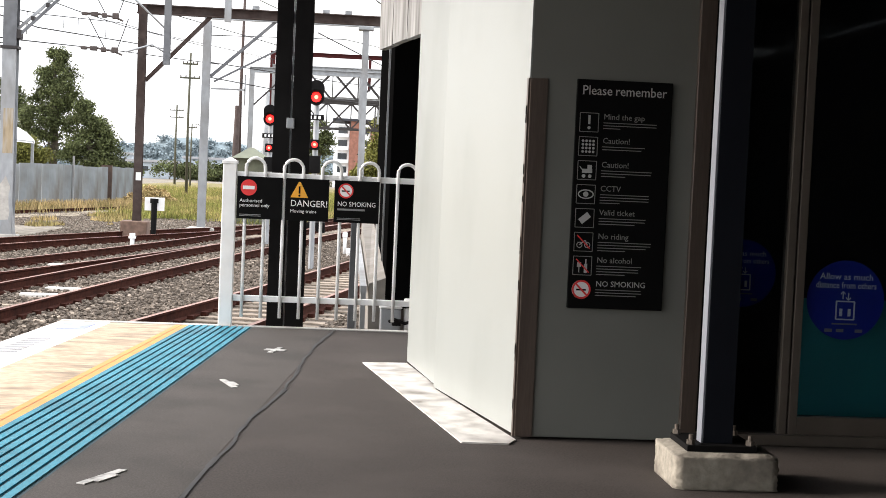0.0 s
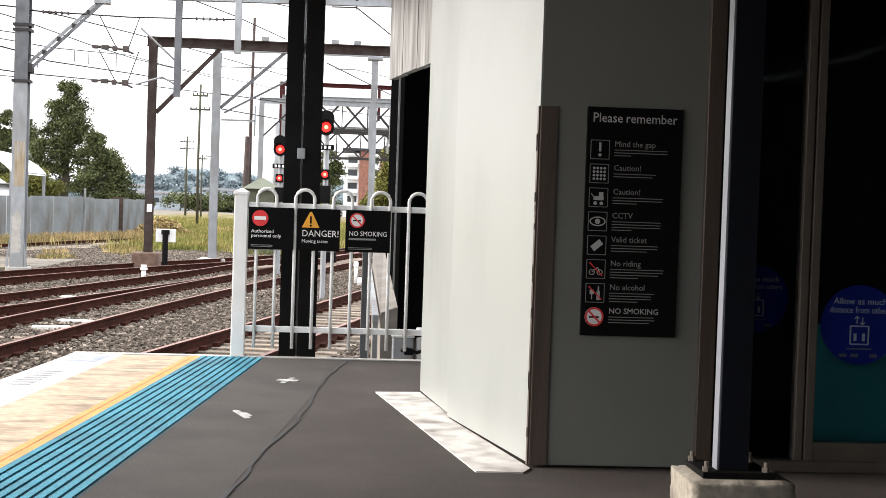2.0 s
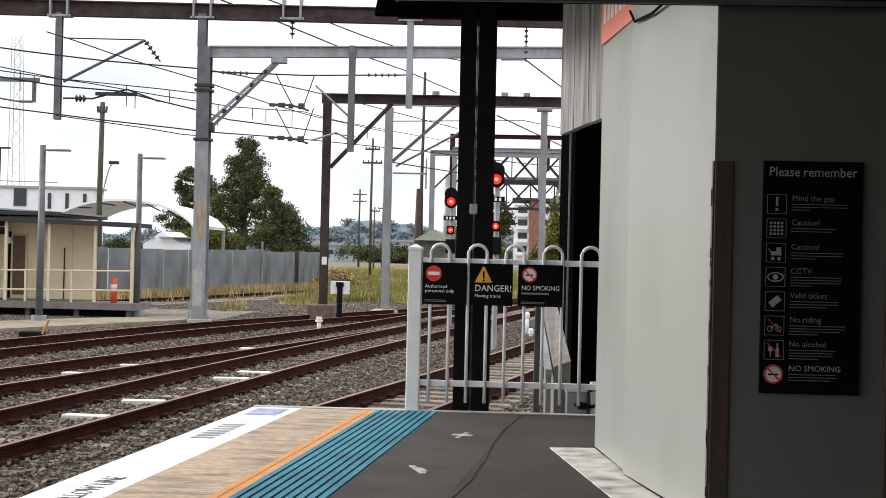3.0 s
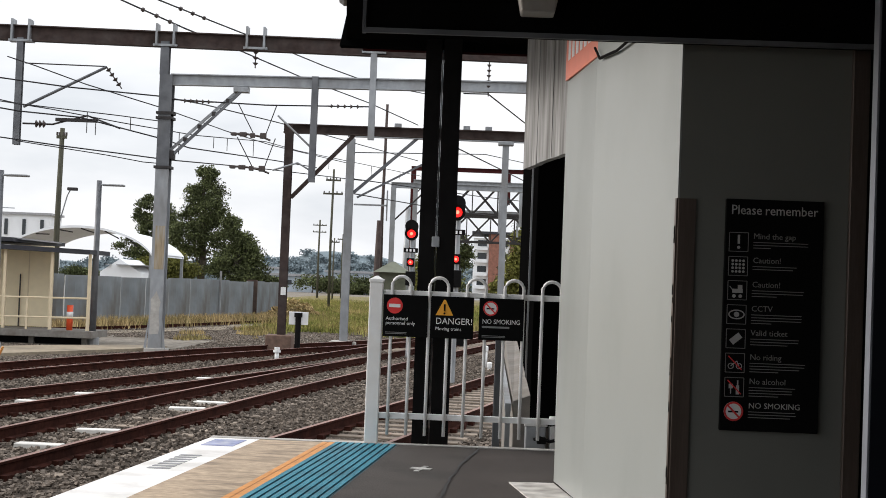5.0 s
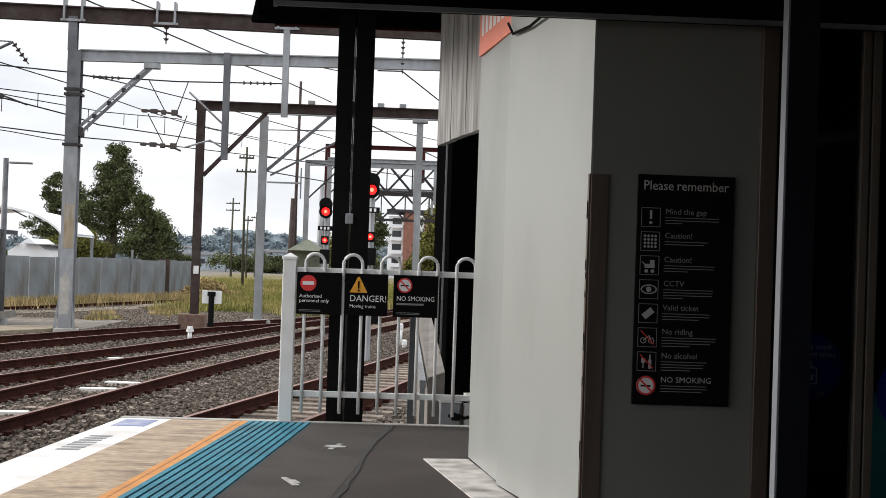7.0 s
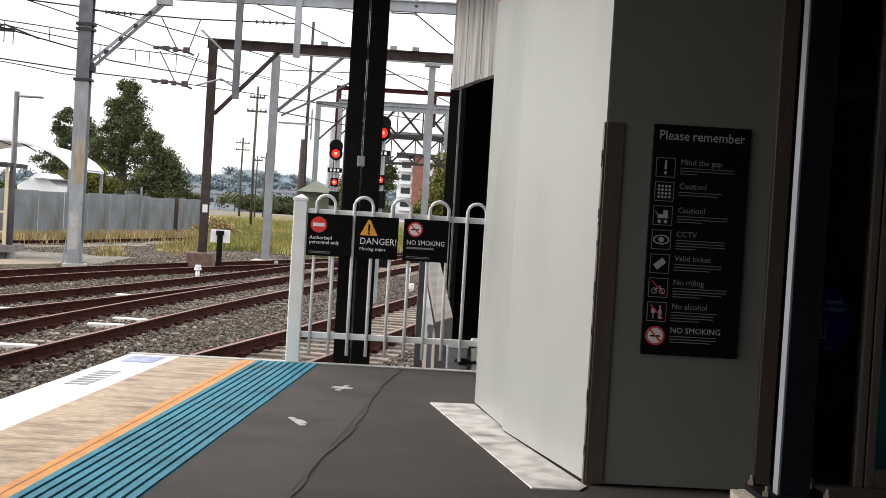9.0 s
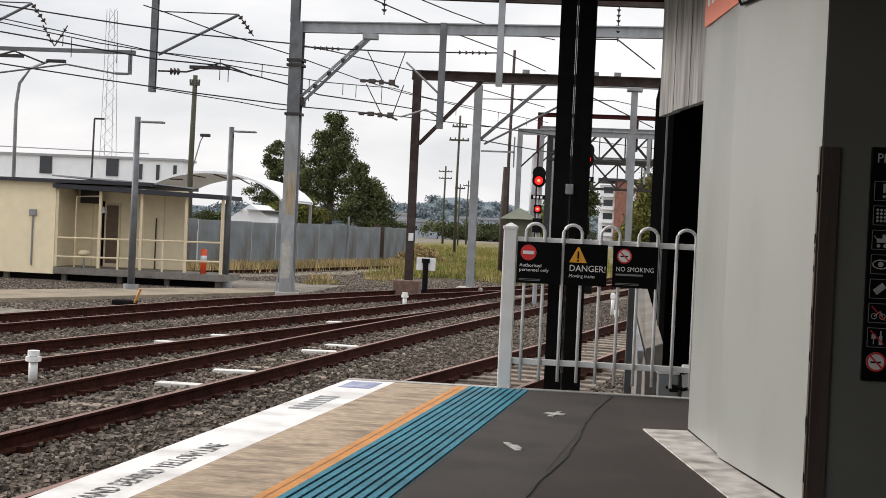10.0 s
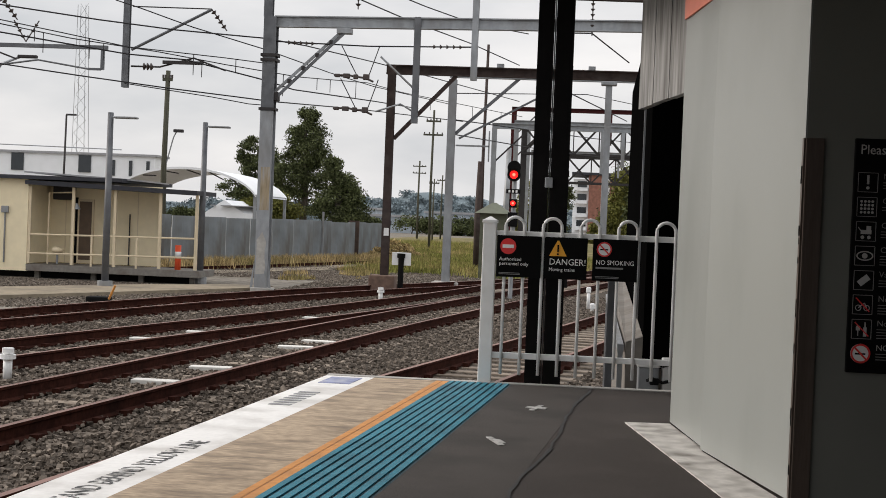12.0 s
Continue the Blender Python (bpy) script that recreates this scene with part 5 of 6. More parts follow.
for x0, x1, za, zb in ((-24.3, -14.45, 2.12, 2.24),):
    box(bm, x0, x1, HY - 0.35, HY + 5.2, za, zb)
part("main_roof", bm, ROOF_DARK, hut, "dark edged flat roof")
part("roof_sheet", bar(B(), (-17.9, HY + 2.2, 2.36), (-14.3, HY + 2.2, 2.22), 4.2, 0.05), ROOF_SHEET, hut)
bm = B()
bar(bm, (-17.7, HY + 0.9, 2.02), (-12.0, HY + 0.9, 1.87), 2.4, 0.14)
part("veranda_roof", bm, ROOF_DARK, hut, "dark veranda roof")
for x in (-17.6, -16.15, -14.75, -13.25, -12.05):
    part("veranda_post", box(B(), x - 0.045, x + 0.045, HY - 0.08, HY + 0.01, FL, 1.9), CREAM_RAIL, hut)
for z in (0.36, -0.26):
    part("hand_rail", tube(B(), [(-17.6, HY - 0.05, z - 0.03), (-12.05, HY - 0.05, z + 0.04)], 0.035, 6), CREAM_RAIL, hut)
for x in (-15.5, -14.0):
    part("rail_post", box(B(), x - 0.03, x + 0.03, HY - 0.075, HY - 0.025, FL - 0.02, 0.37), CREAM_RAIL, hut)
part("conduit", tube(B(), [(-18.4, HY - 0.13, FL), (-18.4, HY - 0.13, 1.0)], 0.03, 6), GALV, hut)
part("meter", box(B(), -18.52, -18.28, HY - 0.2, HY - 0.1, 1.0, 1.22, 0.02), GALV, hut)
part("conduit", tube(B(), [(-14.85, HY + 1.76, FL), (-14.85, HY + 1.76, 1.1)], 0.022, 6), DARK_STEEL, hut)
part("wall_lamp", bmesh.ops.create_cone((bm := B()), cap_ends=True, segments=12, radius1=0.14, radius2=0.03, depth=0.2, matrix=Matrix.Translation((-16.1, HY + 0.1, 1.3))) and bm, GALV, hut)
basin = empty("wash_basin", (-16.9, HY + 0.2, FL), "small cream wash basin on a pipe stand", "basin")
bm = B()
bmesh.ops.create_uvsphere(bm, u_segments=14, v_segments=8, radius=0.2, matrix=Matrix.Translation((-16.75, HY + 0.25, -0.16)) @ Matrix.Diagonal((1, 1, 0.6, 1)))
part("bowl", bm, CREAM_RAIL, basin, smooth=True)
part("pipe", tube(B(), [(-17.1, HY + 0.3, FL), (-17.1, HY + 0.3, 1.7), (-16.2, HY + 0.3, 1.75)], 0.03, 6), CREAM_RAIL, basin)
part("stand", tube(B(), [(-16.75, HY + 0.25, FL), (-16.75, HY + 0.25, -0.2)], 0.04, 6), GALV, basin)
bol = empty("orange_bollard", (-12.75, HY + 0.4, FL - 0.02), "orange and white plastic bollard on the deck", "bollard")
part("tube_body", tube(B(), [(-12.75, HY + 0.4, FL - 0.02), (-12.75, HY + 0.4, 0.16)], 0.1, 12), ORANGE, bol, smooth=True)
part("white_band", tube(B(), [(-12.75, HY + 0.4, -0.22), (-12.75, HY + 0.4, -0.05)], 0.106, 12), SIGN_WHITE, bol, smooth=True)

# palisade of corrugated sheets
FENCE_LINE = [(-24, 44), (-17.05, 57.0), (-12.5, 76), (-11.9, 87)]
sheet_bm = B()
vs = []
for k in range(25):
    x = k * 0.1
    d = 0.05 * (1 if k % 2 else -1)
    vs.append((sheet_bm.verts.new((x, d, 0)), sheet_bm.verts.new((x, d, 2.2))))
for a, b in zip(vs, vs[1:]):
    sheet_bm.faces.new((a[0], b[0], b[1], a[1]))
sheet_me = bpy.data.meshes.new("sheet")
sheet_bm.to_mesh(sheet_me)
sheet_bm.free()
sheet_me.materials.append(SHEET_FENCE)
yard_fence = empty("sheet_metal_fence", (0, 0, 0), "tall grey corrugated sheet metal fence", "fence")
rnd = random.Random(5)
for (xa, ya), (xb, yb) in zip(FENCE_LINE, FENCE_LINE[1:]):
    ln = math.hypot(xb - xa, yb - ya)
    n = round(ln / 2.4)
    th = math.degrees(math.atan2(yb - ya, xb - xa))
    for k in range(n):
        s = new("sheet", sheet_me)
        s.parent = yard_fence
        s.matrix_local = pose(xa + (xb - xa) * k / n, ya + (yb - ya) * k / n, GL + rnd.uniform(-0.03, 0.03), 0, rnd.uniform(-0.5, 0.5), th)
for x, y in ((-13.35, 72.5),):
    part("fence_post", box(B(), x, x + 0.10, y - 0.16, y - 0.06, GL, 1.6), GALV, yard_fence)
part("rust_panel", box(B(), -12.75, -12.15, 77.6, 77.75, GL, 1.2), mat("rusted_gate", (0.07, 0.045, 0.035), 0.9, vary=0.4, scale=3), yard_fence, "rusted dark gate leaf")

siding = empty("siding_track", (0, 0, 0), "disused rusty siding rails in weeds along the fence", "railway track", kind="structure")
SIDING = [(30, -24), (44, -20.6), (57, -15.3), (76, -11.0), (86, -10.2), (120, -7.0)]
for side in (-0.75, 0.75):
    o = part("rail", rail_mesh(SIDING, side, 44, 112), RAIL, siding, "rusty steel rail")
    o.location.z = -0.1

# vaulted shelter roof behind the fence
vault = empty("vaulted_shelter", (-20, 72, GL), "white arched membrane shelter roof on posts", "shelter")
bm = B()
arc = []
for k in range(25):
    a = math.pi * (0.10 + 0.80 * k / 24)
    arc.append((-20.3 - 4.0 * math.cos(a), 2.35 + 1.9 * (math.sin(a) - math.sin(math.pi * 0.1))))
prev = None
for x, z in arc:
    ring = [bm.verts.new(p) for p in ((x, 70, z), (x, 78, z), (x, 78, z - 0.12), (x, 70, z - 0.12))]
    if prev:
        for i in range(4):
            bm.faces.new((prev[i], prev[(i + 1) % 4], ring[(i + 1) % 4], ring[i]))
    prev = ring
part("membrane", bm, WHITE_ROOF, vault, "white arched roof", smooth=False)
for x in (-24.1, -16.65):
    for dx, y in ((0, 70.2), (0, 77.7)):
        part("post", box(B(), x + dx, x + dx + 0.15, y, y + 0.15, GL, 2.35), GALV, vault)
for k in range(6):
    x0, z0 = arc[3 + k * 3]
    x1, z1 = arc[min(24, 5 + k * 3)]
    part("rib", bar(B(), (x0, 70.3, z0 - 0.14), (x1, 70.3, z1 - 0.34), 0.06), DARK_STEEL, vault)
small = empty("far_shed", (-24.8, 95, GL), "small white gabled shed behind the fence", "shed")
bm = B()
prof = [(-24.6, GL), (-21.9, GL), (-21.9, 1.35), (-23.3, 2.25), (-24.6, 1.35)]
lo = [bm.verts.new((x, 90, z)) for x, z in prof]
hi = [bm.verts.new((x, 98, z)) for x, z in prof]
for i in range(5):
    bm.faces.new((lo[i], lo[(i + 1) % 5], hi[(i + 1) % 5], hi[i]))
bm.faces.new(lo)
bm.faces.new(hi)
part("body", bm, WHITE_WALL, small)
part("roof_slope", bar(bar(B(), (-22.58, 89.6, 1.86), (-22.58, 98.4, 1.86), 1.7, 0.06), (-24.0, 89.6, 1.86), (-24.0, 98.4, 1.86), 0.3, 0.06), ROOF_SHEET, small)
long_b = empty("white_warehouse", (-48, 125, GL), "long white flat-roofed warehouse", "warehouse")
part("wall", box(B(), -75, -37.5, 120, 123.5, GL, 6.2), WHITE_WALL, long_b)
part("parapet", box(B(), -75.2, -37.3, 119.8, 123.7, 6.2, 6.4), ROOF_SHEET, long_b)
for x in (-50.9, -44.6, -57, -63):
    part("window", box(B(), x, x + 1.15, 119.9, 120.0, 4.6, 6.15), GLASS_DARK, long_b, "dark window")
for x in (-41.5, -39.9, -38.3):
    part("window", box(B(), x, x + 0.3, 119.9, 120.0, 4.4, 5.8), GLASS_DARK, long_b)
part("roof_rail", tube(B(), [(-58, 121, 7.0), (-41, 121, 6.8)], 0.05, 5), GALV, long_b)

mast = empty("lattice_mast", (-74, 200, GL), "tall thin lattice radio mast", "radio mast")
for sx, sy in ((-1, -1), (1, -1), (1, 1), (-1, 1)):
    part("leg", tube(B(), [(-74 + sx * 1.1, 200 + sy * 1.1, GL), (-74.4 + sx * 0.6, 200 + sy * 0.6, 32)], 0.045, 5), GALV, mast)
for k in range(16):
    z = 1 + k * 1.95
    w = 1.1 - 0.5 * (z / 32)
    w2 = 1.1 - 0.5 * ((z + 1.95) / 32)
    part("lattice_bar", bar(B(), (-74 - w, 200 - w, z), (-74 + w2, 200 - w2, z + 1.95), 0.04), GALV, mast)
    part("lattice_bar", bar(B(), (-74 + w, 200 - w, z), (-74 - w2, 200 - w2, z + 1.95), 0.04), GALV, mast)


def pole(name, x, y, z, r, m, arms, label, group=""):
    p = empty(name, (x, y, GL), label, "pole", group)
    part("shaft", tube(B(), [(x, y, GL), (x - 0.05, y, (z + GL) / 2), (x, y, z)], r, 9, r * 0.7), m, p, smooth=True)
    for za, w in arms:
        part("cross_arm", box(B(), x - w / 2, x + w / 2, y - 0.1, y, za - 0.07, za + 0.07), m, p)
        for k in (-0.45, -0.2, 0.2, 0.45):
            part("insulator", disc(B(), (x + k * w, y - 0.05, za + 0.14), 0.05, 0.14, 8, "Z"), INSULATOR, p)
    return p


p = pole("timber_pole", -18.35, 60, 7.6, 0.15, TIMBER, [(7.2, 0.45)], "weathered timber power pole")
part("lamp_arm", tube(B(), [(-18.3, 60, 3.4), (-18.0, 60, 4.6), (-17.85, 60, 4.9)], 0.03, 5), GALV, p)
part("lamp_head", box(B(), -18.0, -17.55, 59.9, 60.1, 4.84, 4.98, 0.03), DARK_STEEL, p)
pole("power_pole", -11.4, 110, 10.4, 0.12, TIMBER, [(9.5, 1.2), (8.4, 1.6)], "dark timber power pole with cross arms", "power poles")
pole("power_pole", -22.5, 200, 10.4, 0.17, TIMBER, [(9.6, 2.0), (8.6, 2.0)], "dark timber power pole with cross arms", "power poles")
pole("power_pole", -19.5, 205, 8.6, 0.14, TIMBER, [(7.8, 1.6)], "dark timber power pole with cross arms", "power poles")
pole("power_pole", -16.2, 160, 6.5, 0.11, TIMBER, [(6.0, 1.2)], "dark timber power pole with cross arms", "power poles")
pole("steel_mast", -4.62, 70, 10.5, 0.10, BROWN_STEEL, [], "thin brown steel mast")
pole("steel_mast", -4.65, 68, 4.4, 0.19, BROWN_STEEL, [], "short thick brown steel mast")
pole("steel_mast", -3.62, 76, 5.6, 0.2, GALV, [], "grey steel mast beside the tracks")
pole("steel_mast", -5.7, 120, 6.2, 0.15, BROWN_STEEL, [], "thin brown steel mast")
p = pole("street_lamp", -34.45, 90, 7.6, 0.09, DARK_STEEL, [], "slim street lamp behind the hut")
part("head", box(B(), -34.45, -33.75, 89.9, 90.1, 7.56, 7.68, 0.03), DARK_STEEL, p)
sl = empty("street_lamp", (-22.3, 50, GL), "tall street lamp with a curved arm", "street lamp")
part("pole", tube(B(), [(-22.27, 50, GL), (-22.3, 50, 5.2), (-22.2, 50, 6.0), (-21.8, 50, 6.6), (-21.1, 50, 6.87)], 0.08, 8, 0.05), GALV, sl, smooth=True)
part("head", box(B(), -21.15, -20.4, 49.9, 50.1, 6.84, 6.96, 0.03), DARK_STEEL, sl)

kiosk = empty("relay_hut", (-3.45, 60, GL), "small green-roofed trackside relay hut", "hut")
part("body", box(B(), -4.0, -2.85, 59.5, 60.6, GL, 1.75), mat("green_hut_wall", (0.10, 0.105, 0.07), 0.8, vary=0.25, scale=4), kiosk)
bm = B()
bmesh.ops.create_cone(bm, cap_ends=True, segments=4, radius1=1.15, radius2=0.12, depth=0.48, matrix=Matrix.Translation((-3.43, 60.05, 1.99)) @ Matrix.Rotation(radians(45), 4, "Z"))
part("roof", bm, mat("green_roof", (0.13, 0.14, 0.10), 0.7, vary=0.15, scale=4), kiosk, "faded green pyramid roof")

ws = empty("track_sign", (-5.35, 43, GL), "white trackside board on a black post", "sign")
part("board", box(B(), -5.67, -5.06, 42.98, 43.0, -0.17, 0.24, 0.01), WHITE_PAINT, ws)
part("post", tube(B(), [(-5.37, 42.95, GL), (-5.37, 42.95, 0.1)], 0.09, 8), BLACK_STEEL, ws)
part("post_cap", disc(B(), (-5.37, 42.95, 0.14), 0.13, 0.14, 10, "Z"), BLACK_STEEL, ws)


def dwarf_marker(x, y, s=1.0):
    d = empty("track_marker", (x, y, GL), "short white concrete track marker", "marker", "track markers")
    part("stem", tube(B(), [(x, y, GL), (x, y, GL + 0.42 * s)], 0.07 * s, 10), WHITE_PAINT, d, smooth=True)
    part("cap", disc(B(), (x, y, GL + 0.40 * s), 0.12 * s, 0.07 * s, 12, "Z"), WHITE_PAINT, d)
    part("cap_top", disc(B(), (x, y, GL + 0.49 * s), 0.09 * s, 0.08 * s, 12, "Z"), WHITE_PAINT, d)


dwarf_marker(-5.25, 37.6, 0.85)
dwarf_marker(-7.25, 17.0, 0.85)
pm = empty("point_machine", (-11.6, 32.8, GL), "low black point machine beside the rails", "point machine")
part("case", box(B(), -11.9, -11.35, 32.6, 33.0, GL - 0.04, GL + 0.15, 0.03), BLACK_STEEL, pm)
part("lever", tube(B(), [(-11.3, 32.6, GL + 0.1), (-11.15, 32.6, GL + 0.45)], 0.03, 6), YELLOW, pm)

# ---- far buildings and hills ----
flats = empty("apartment_building", (4, 272, GL), "white and red brick apartment building", "apartment building")
part("white_wall", box(B(), 0.3, 3.3, 270, 284, GL, 11.2), WHITE_WALL, flats)
part("brick_wall", box(B(), 3.3, 5.7, 269, 284, GL, 12.0), BRICK, flats, "red brick wall")
part("white_bay", box(B(), 5.7, 7.4, 269.6, 284, GL, 11.2), WHITE_WALL, flats)
part("brick_wing", box(B(), 7.4, 12, 269.2, 284, GL, 11.6), BRICK, flats, "red brick wall")
part("roof", box(B(), -0.1, 12.4, 268.6, 284.4, 12.0, 12.5), ROOF_DARK, flats)
for z in (1.9, 4.5, 7.1, 9.6):
    part("window", box(B(), 1.1, 2.9, 269.9, 270, z, z + 1.2), GLASS_DARK, flats)
    part("window", box(B(), 5.9, 7.1, 269.5, 269.6, z, z + 1.2), GLASS_DARK, flats)
    part("window", box(B(), 8.6, 10.2, 269.1, 269.2, z, z + 1.2), GLASS_DARK, flats)
    part("balcony", box(B(), 0.9, 3.1, 269.2, 270, z - 0.75, z - 0.1), WHITE_WALL, flats)
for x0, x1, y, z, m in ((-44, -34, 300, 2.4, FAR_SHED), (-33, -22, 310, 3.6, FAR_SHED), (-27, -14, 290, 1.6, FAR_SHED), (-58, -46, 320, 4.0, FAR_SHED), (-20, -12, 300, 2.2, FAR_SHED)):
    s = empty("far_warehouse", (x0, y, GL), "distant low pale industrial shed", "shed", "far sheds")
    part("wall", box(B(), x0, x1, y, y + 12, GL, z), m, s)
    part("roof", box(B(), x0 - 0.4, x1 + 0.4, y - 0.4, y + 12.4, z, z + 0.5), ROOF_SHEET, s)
    for k in range(4):
        part("window", box(B(), x0 + 0.8 + k * (x1 - x0) / 4, x0 + 2.0 + k * (x1 - x0) / 4, y - 0.1, y, z - 1.9, z - 0.9), GLASS_DARK, s)


def leaf_mesh(name, clumps, per, leaf, material, parent, seed, label="", **tags):
    """Leaves as small bent quads spread through clumps (x, y, z, rx, ry, rz)."""
    g = np.random.default_rng(seed)
    v, f = [], []
    for cx, cy, cz, rx, ry, rz in clumps:
        d = g.normal(size=(per, 3))
        d /= np.linalg.norm(d, axis=1)[:, None]
        c = np.array([cx, cy, cz]) + d * np.array([rx, ry, rz]) * g.uniform(0.15, 1.2, (per, 1))
        a = g.normal(size=(per, 3))
        b = np.cross(a, g.normal(size=(per, 3)))
        a /= np.linalg.norm(a, axis=1)[:, None]
        b /= np.linalg.norm(b, axis=1)[:, None]
        s = leaf * g.uniform(0.6, 1.5, (per, 1))
        q = np.stack([c - a * s, c - b * s * 0.5 + np.array([0, 0, 0.1 * leaf]), c + a * s, c + b * s * 0.5], 1)
        v.append(q.reshape(-1, 3))
    v = np.concatenate(v)
    f = np.arange(len(v)).reshape(-1, 4)
    me = bpy.data.meshes.new(name)
    if parent is not None:
        v = v - np.array(offset_of(parent))
    me.from_pydata(v.tolist(), [], f.tolist())
    me.materials.append(material)
    ob = new(name, me)
    if parent is not None:
        ob.parent = parent
    return tagged(ob, label, **tags)


def tree(x, y, lumps, per, leaf, material, label, seed, trunk=0.28):
    t = empty("tree", (x, y, GL), label, "tree", "trees")
    g = random.Random(seed)
    top = max(l[2] for l in lumps)
    bm = tube(B(), [(x, y, GL), (x + 0.2, y, GL + (top - GL) * 0.4), (x - 0.1, y, top)], trunk, 9, trunk * 0.3)
    part("trunk", bm, BARK, t, smooth=True)
    clumps = []
    for lx, ly, lz, r, rz in lumps:
        r, rz = r * 1.15, rz * 1.12
        part("limb", tube(B(), [(x, y, GL + (lz - GL) * 0.45), ((x + lx) / 2, (y + ly) / 2, lz - rz * 0.5), (lx, ly, lz)], trunk * 0.4, 6, 0.04), BARK, t)
        for k in range(13):
            a, e = g.uniform(0, 6.28), g.uniform(-1, 1)
            q = math.sqrt(max(0, 1 - e * e)) * g.uniform(0.45, 0.9)
            clumps.append((lx + math.cos(a) * q * r, ly + math.sin(a) * q * r, lz + e * rz * 0.8, r * g.uniform(0.35, 0.7), r * g.uniform(0.35, 0.7), rz * g.uniform(0.3, 0.62)))
    leaf_mesh("crown", clumps, per, leaf, material, t, seed)


tree(-20.9, 105, [(-20.8, 105, 9.1, 0.7, 0.75), (-20.3, 105, 7.7, 1.15, 0.9), (-21.5, 105, 7.3, 0.95, 0.9), (-20.0, 104, 6.3, 1.0, 0.9), (-21.7, 106, 5.9, 1.15, 0.95), (-20.5, 105, 5.2, 1.3, 1.0), (-21.9, 104, 4.4, 1.2, 0.9), (-20.2, 105, 3.7, 1.5, 1.0), (-21.6, 105, 2.7, 1.6, 1.1)], 240, 0.088, LEAF, "tall dark gum tree behind the fence", 1)
tree(-24.6, 107, [(-25.6, 107, 6.9, 0.75, 0.55), (-24.3, 107, 6.4, 0.7, 0.6), (-26.2, 107, 5.8, 0.6, 0.6), (-25.0, 107, 5.5, 0.8, 0.6), (-23.6, 107, 5.2, 0.8, 0.7), (-25.9, 107, 4.6, 0.7, 0.6), (-24.6, 107, 4.0, 0.9, 0.7), (-23.4, 107, 3.3, 1.0, 0.8), (-25.6, 107, 3.0, 1.2, 0.8), (-27.0, 107, 3.4, 0.9, 0.6), (-24.6, 107, 2.0, 1.6, 0.9)], 130, 0.09, LEAF, "open-crowned gum tree behind the fence", 2)
tree(-17.8, 103, [(-18.2, 103, 5.1, 0.75, 0.7), (-17.5, 103, 4.6, 0.8, 0.7), (-18.5, 103, 3.9, 1.1, 0.9), (-17.0, 103, 3.5, 0.95, 0.9), (-17.9, 103, 2.7, 1.4, 1.0), (-16.5, 103, 2.3, 1.0, 0.9), (-18.9, 103, 1.8, 1.1, 0.9), (-17.2, 103, 1.3, 1.5, 0.9), (-15.9, 103, 1.0, 0.8, 0.7)], 260, 0.088, LEAF, "dense dark tree beside the gum trees", 3)
tree(-21.8, 96, [(-22.0, 96, 2.0, 1.1, 1.0), (-20.6, 96, 1.8, 1.0, 0.9), (-23.2, 96, 1.6, 0.9, 0.8)], 330, 0.085, LEAF_LIGHT, "olive shrub behind the fence", 4, 0.12)
tree(-24.5, 88, [(-27.0, 92, 0.9, 0.8, 0.6), (-25.9, 92, 0.8, 0.7, 0.6)], 300, 0.08, LEAF, "dark shrub behind the fence", 5, 0.12)
tree(-21.3, 66, [(-21.3, 66, 0.9, 0.6, 0.6)], 160, 0.1, LEAF, "small dark shrub beside the shelter", 6, 0.08)
for k, (x, y, z, r) in enumerate(((-6, 215, 6, 3), (9.5, 190, 8.5, 3.6), (14, 185, 10, 4), (-2.0, 200, 7.4, 1.7), (6.6, 150, 6.2, 2.0), (8.2, 140, 5.4, 2.2), (5.6, 170, 3.4, 1.6), (11, 150, 5, 3), (4.5, 230, 1.2, 1.2), (19, 200, 9, 5))):
    tree(x, y, [(x, y, z, r, r * 0.8), (x - r * 0.5, y, z - r, r * 0.9, r * 0.8), (x + r * 0.5, y, z - r * 1.1, r * 0.9, r * 0.8)], 260, 0.17, LEAF if k % 2 else LEAF_LIGHT, "dark trees near the apartment building", 20 + k)
for k, (x, y, r) in enumerate(((-11.2, 79, 0.5), (-10.6, 86, 0.6), (-12.6, 97, 0.8))):
    tree(x, y, [(x, y, -0.7, r, r * 0.6), (x + r, y + 0.4, -0.8, r * 0.7, r * 0.45)], 150, 0.075, STRAW, "low straw-coloured weeds at the fence end", 70 + k, 0.04)
for k in range(9):
    x, y = -38 + k * 4.0, 255 + (k * 37) % 40
    r = 1.8 + (k * 13 % 5) * 0.4
    tree(x, y, [(x, y, 0.8, r, r * 0.6), (x + r, y, 0.4, r * 0.8, r * 0.5)], 90, 0.28, LEAF, "low dark bushes in the distance", 50 + k, 0.15)

def ridge(x):
    return 12 + 9.5 * math.exp(-((x + 92) / 60) ** 2) + 10 * math.exp(-((x - 40) / 70) ** 2) + 2.2 * math.sin(x * 0.05) + 1.2 * math.sin(x * 0.17)


g = np.random.default_rng(9)
bm = B()
prev = None
for k in range(161):
    x = -520 + k * 6.5
    z = ridge(x)
    ring = [bm.verts.new(p) for p in ((x, 860, -2), (x, 900, z - 3), (x, 960, z - 1), (x, 1100, -2))]
    if prev:
        for i in range(3):
            bm.faces.new((prev[i], prev[i + 1], ring[i + 1], ring[i]))
    prev = ring
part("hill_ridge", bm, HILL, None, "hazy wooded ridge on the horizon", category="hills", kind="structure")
clumps = []
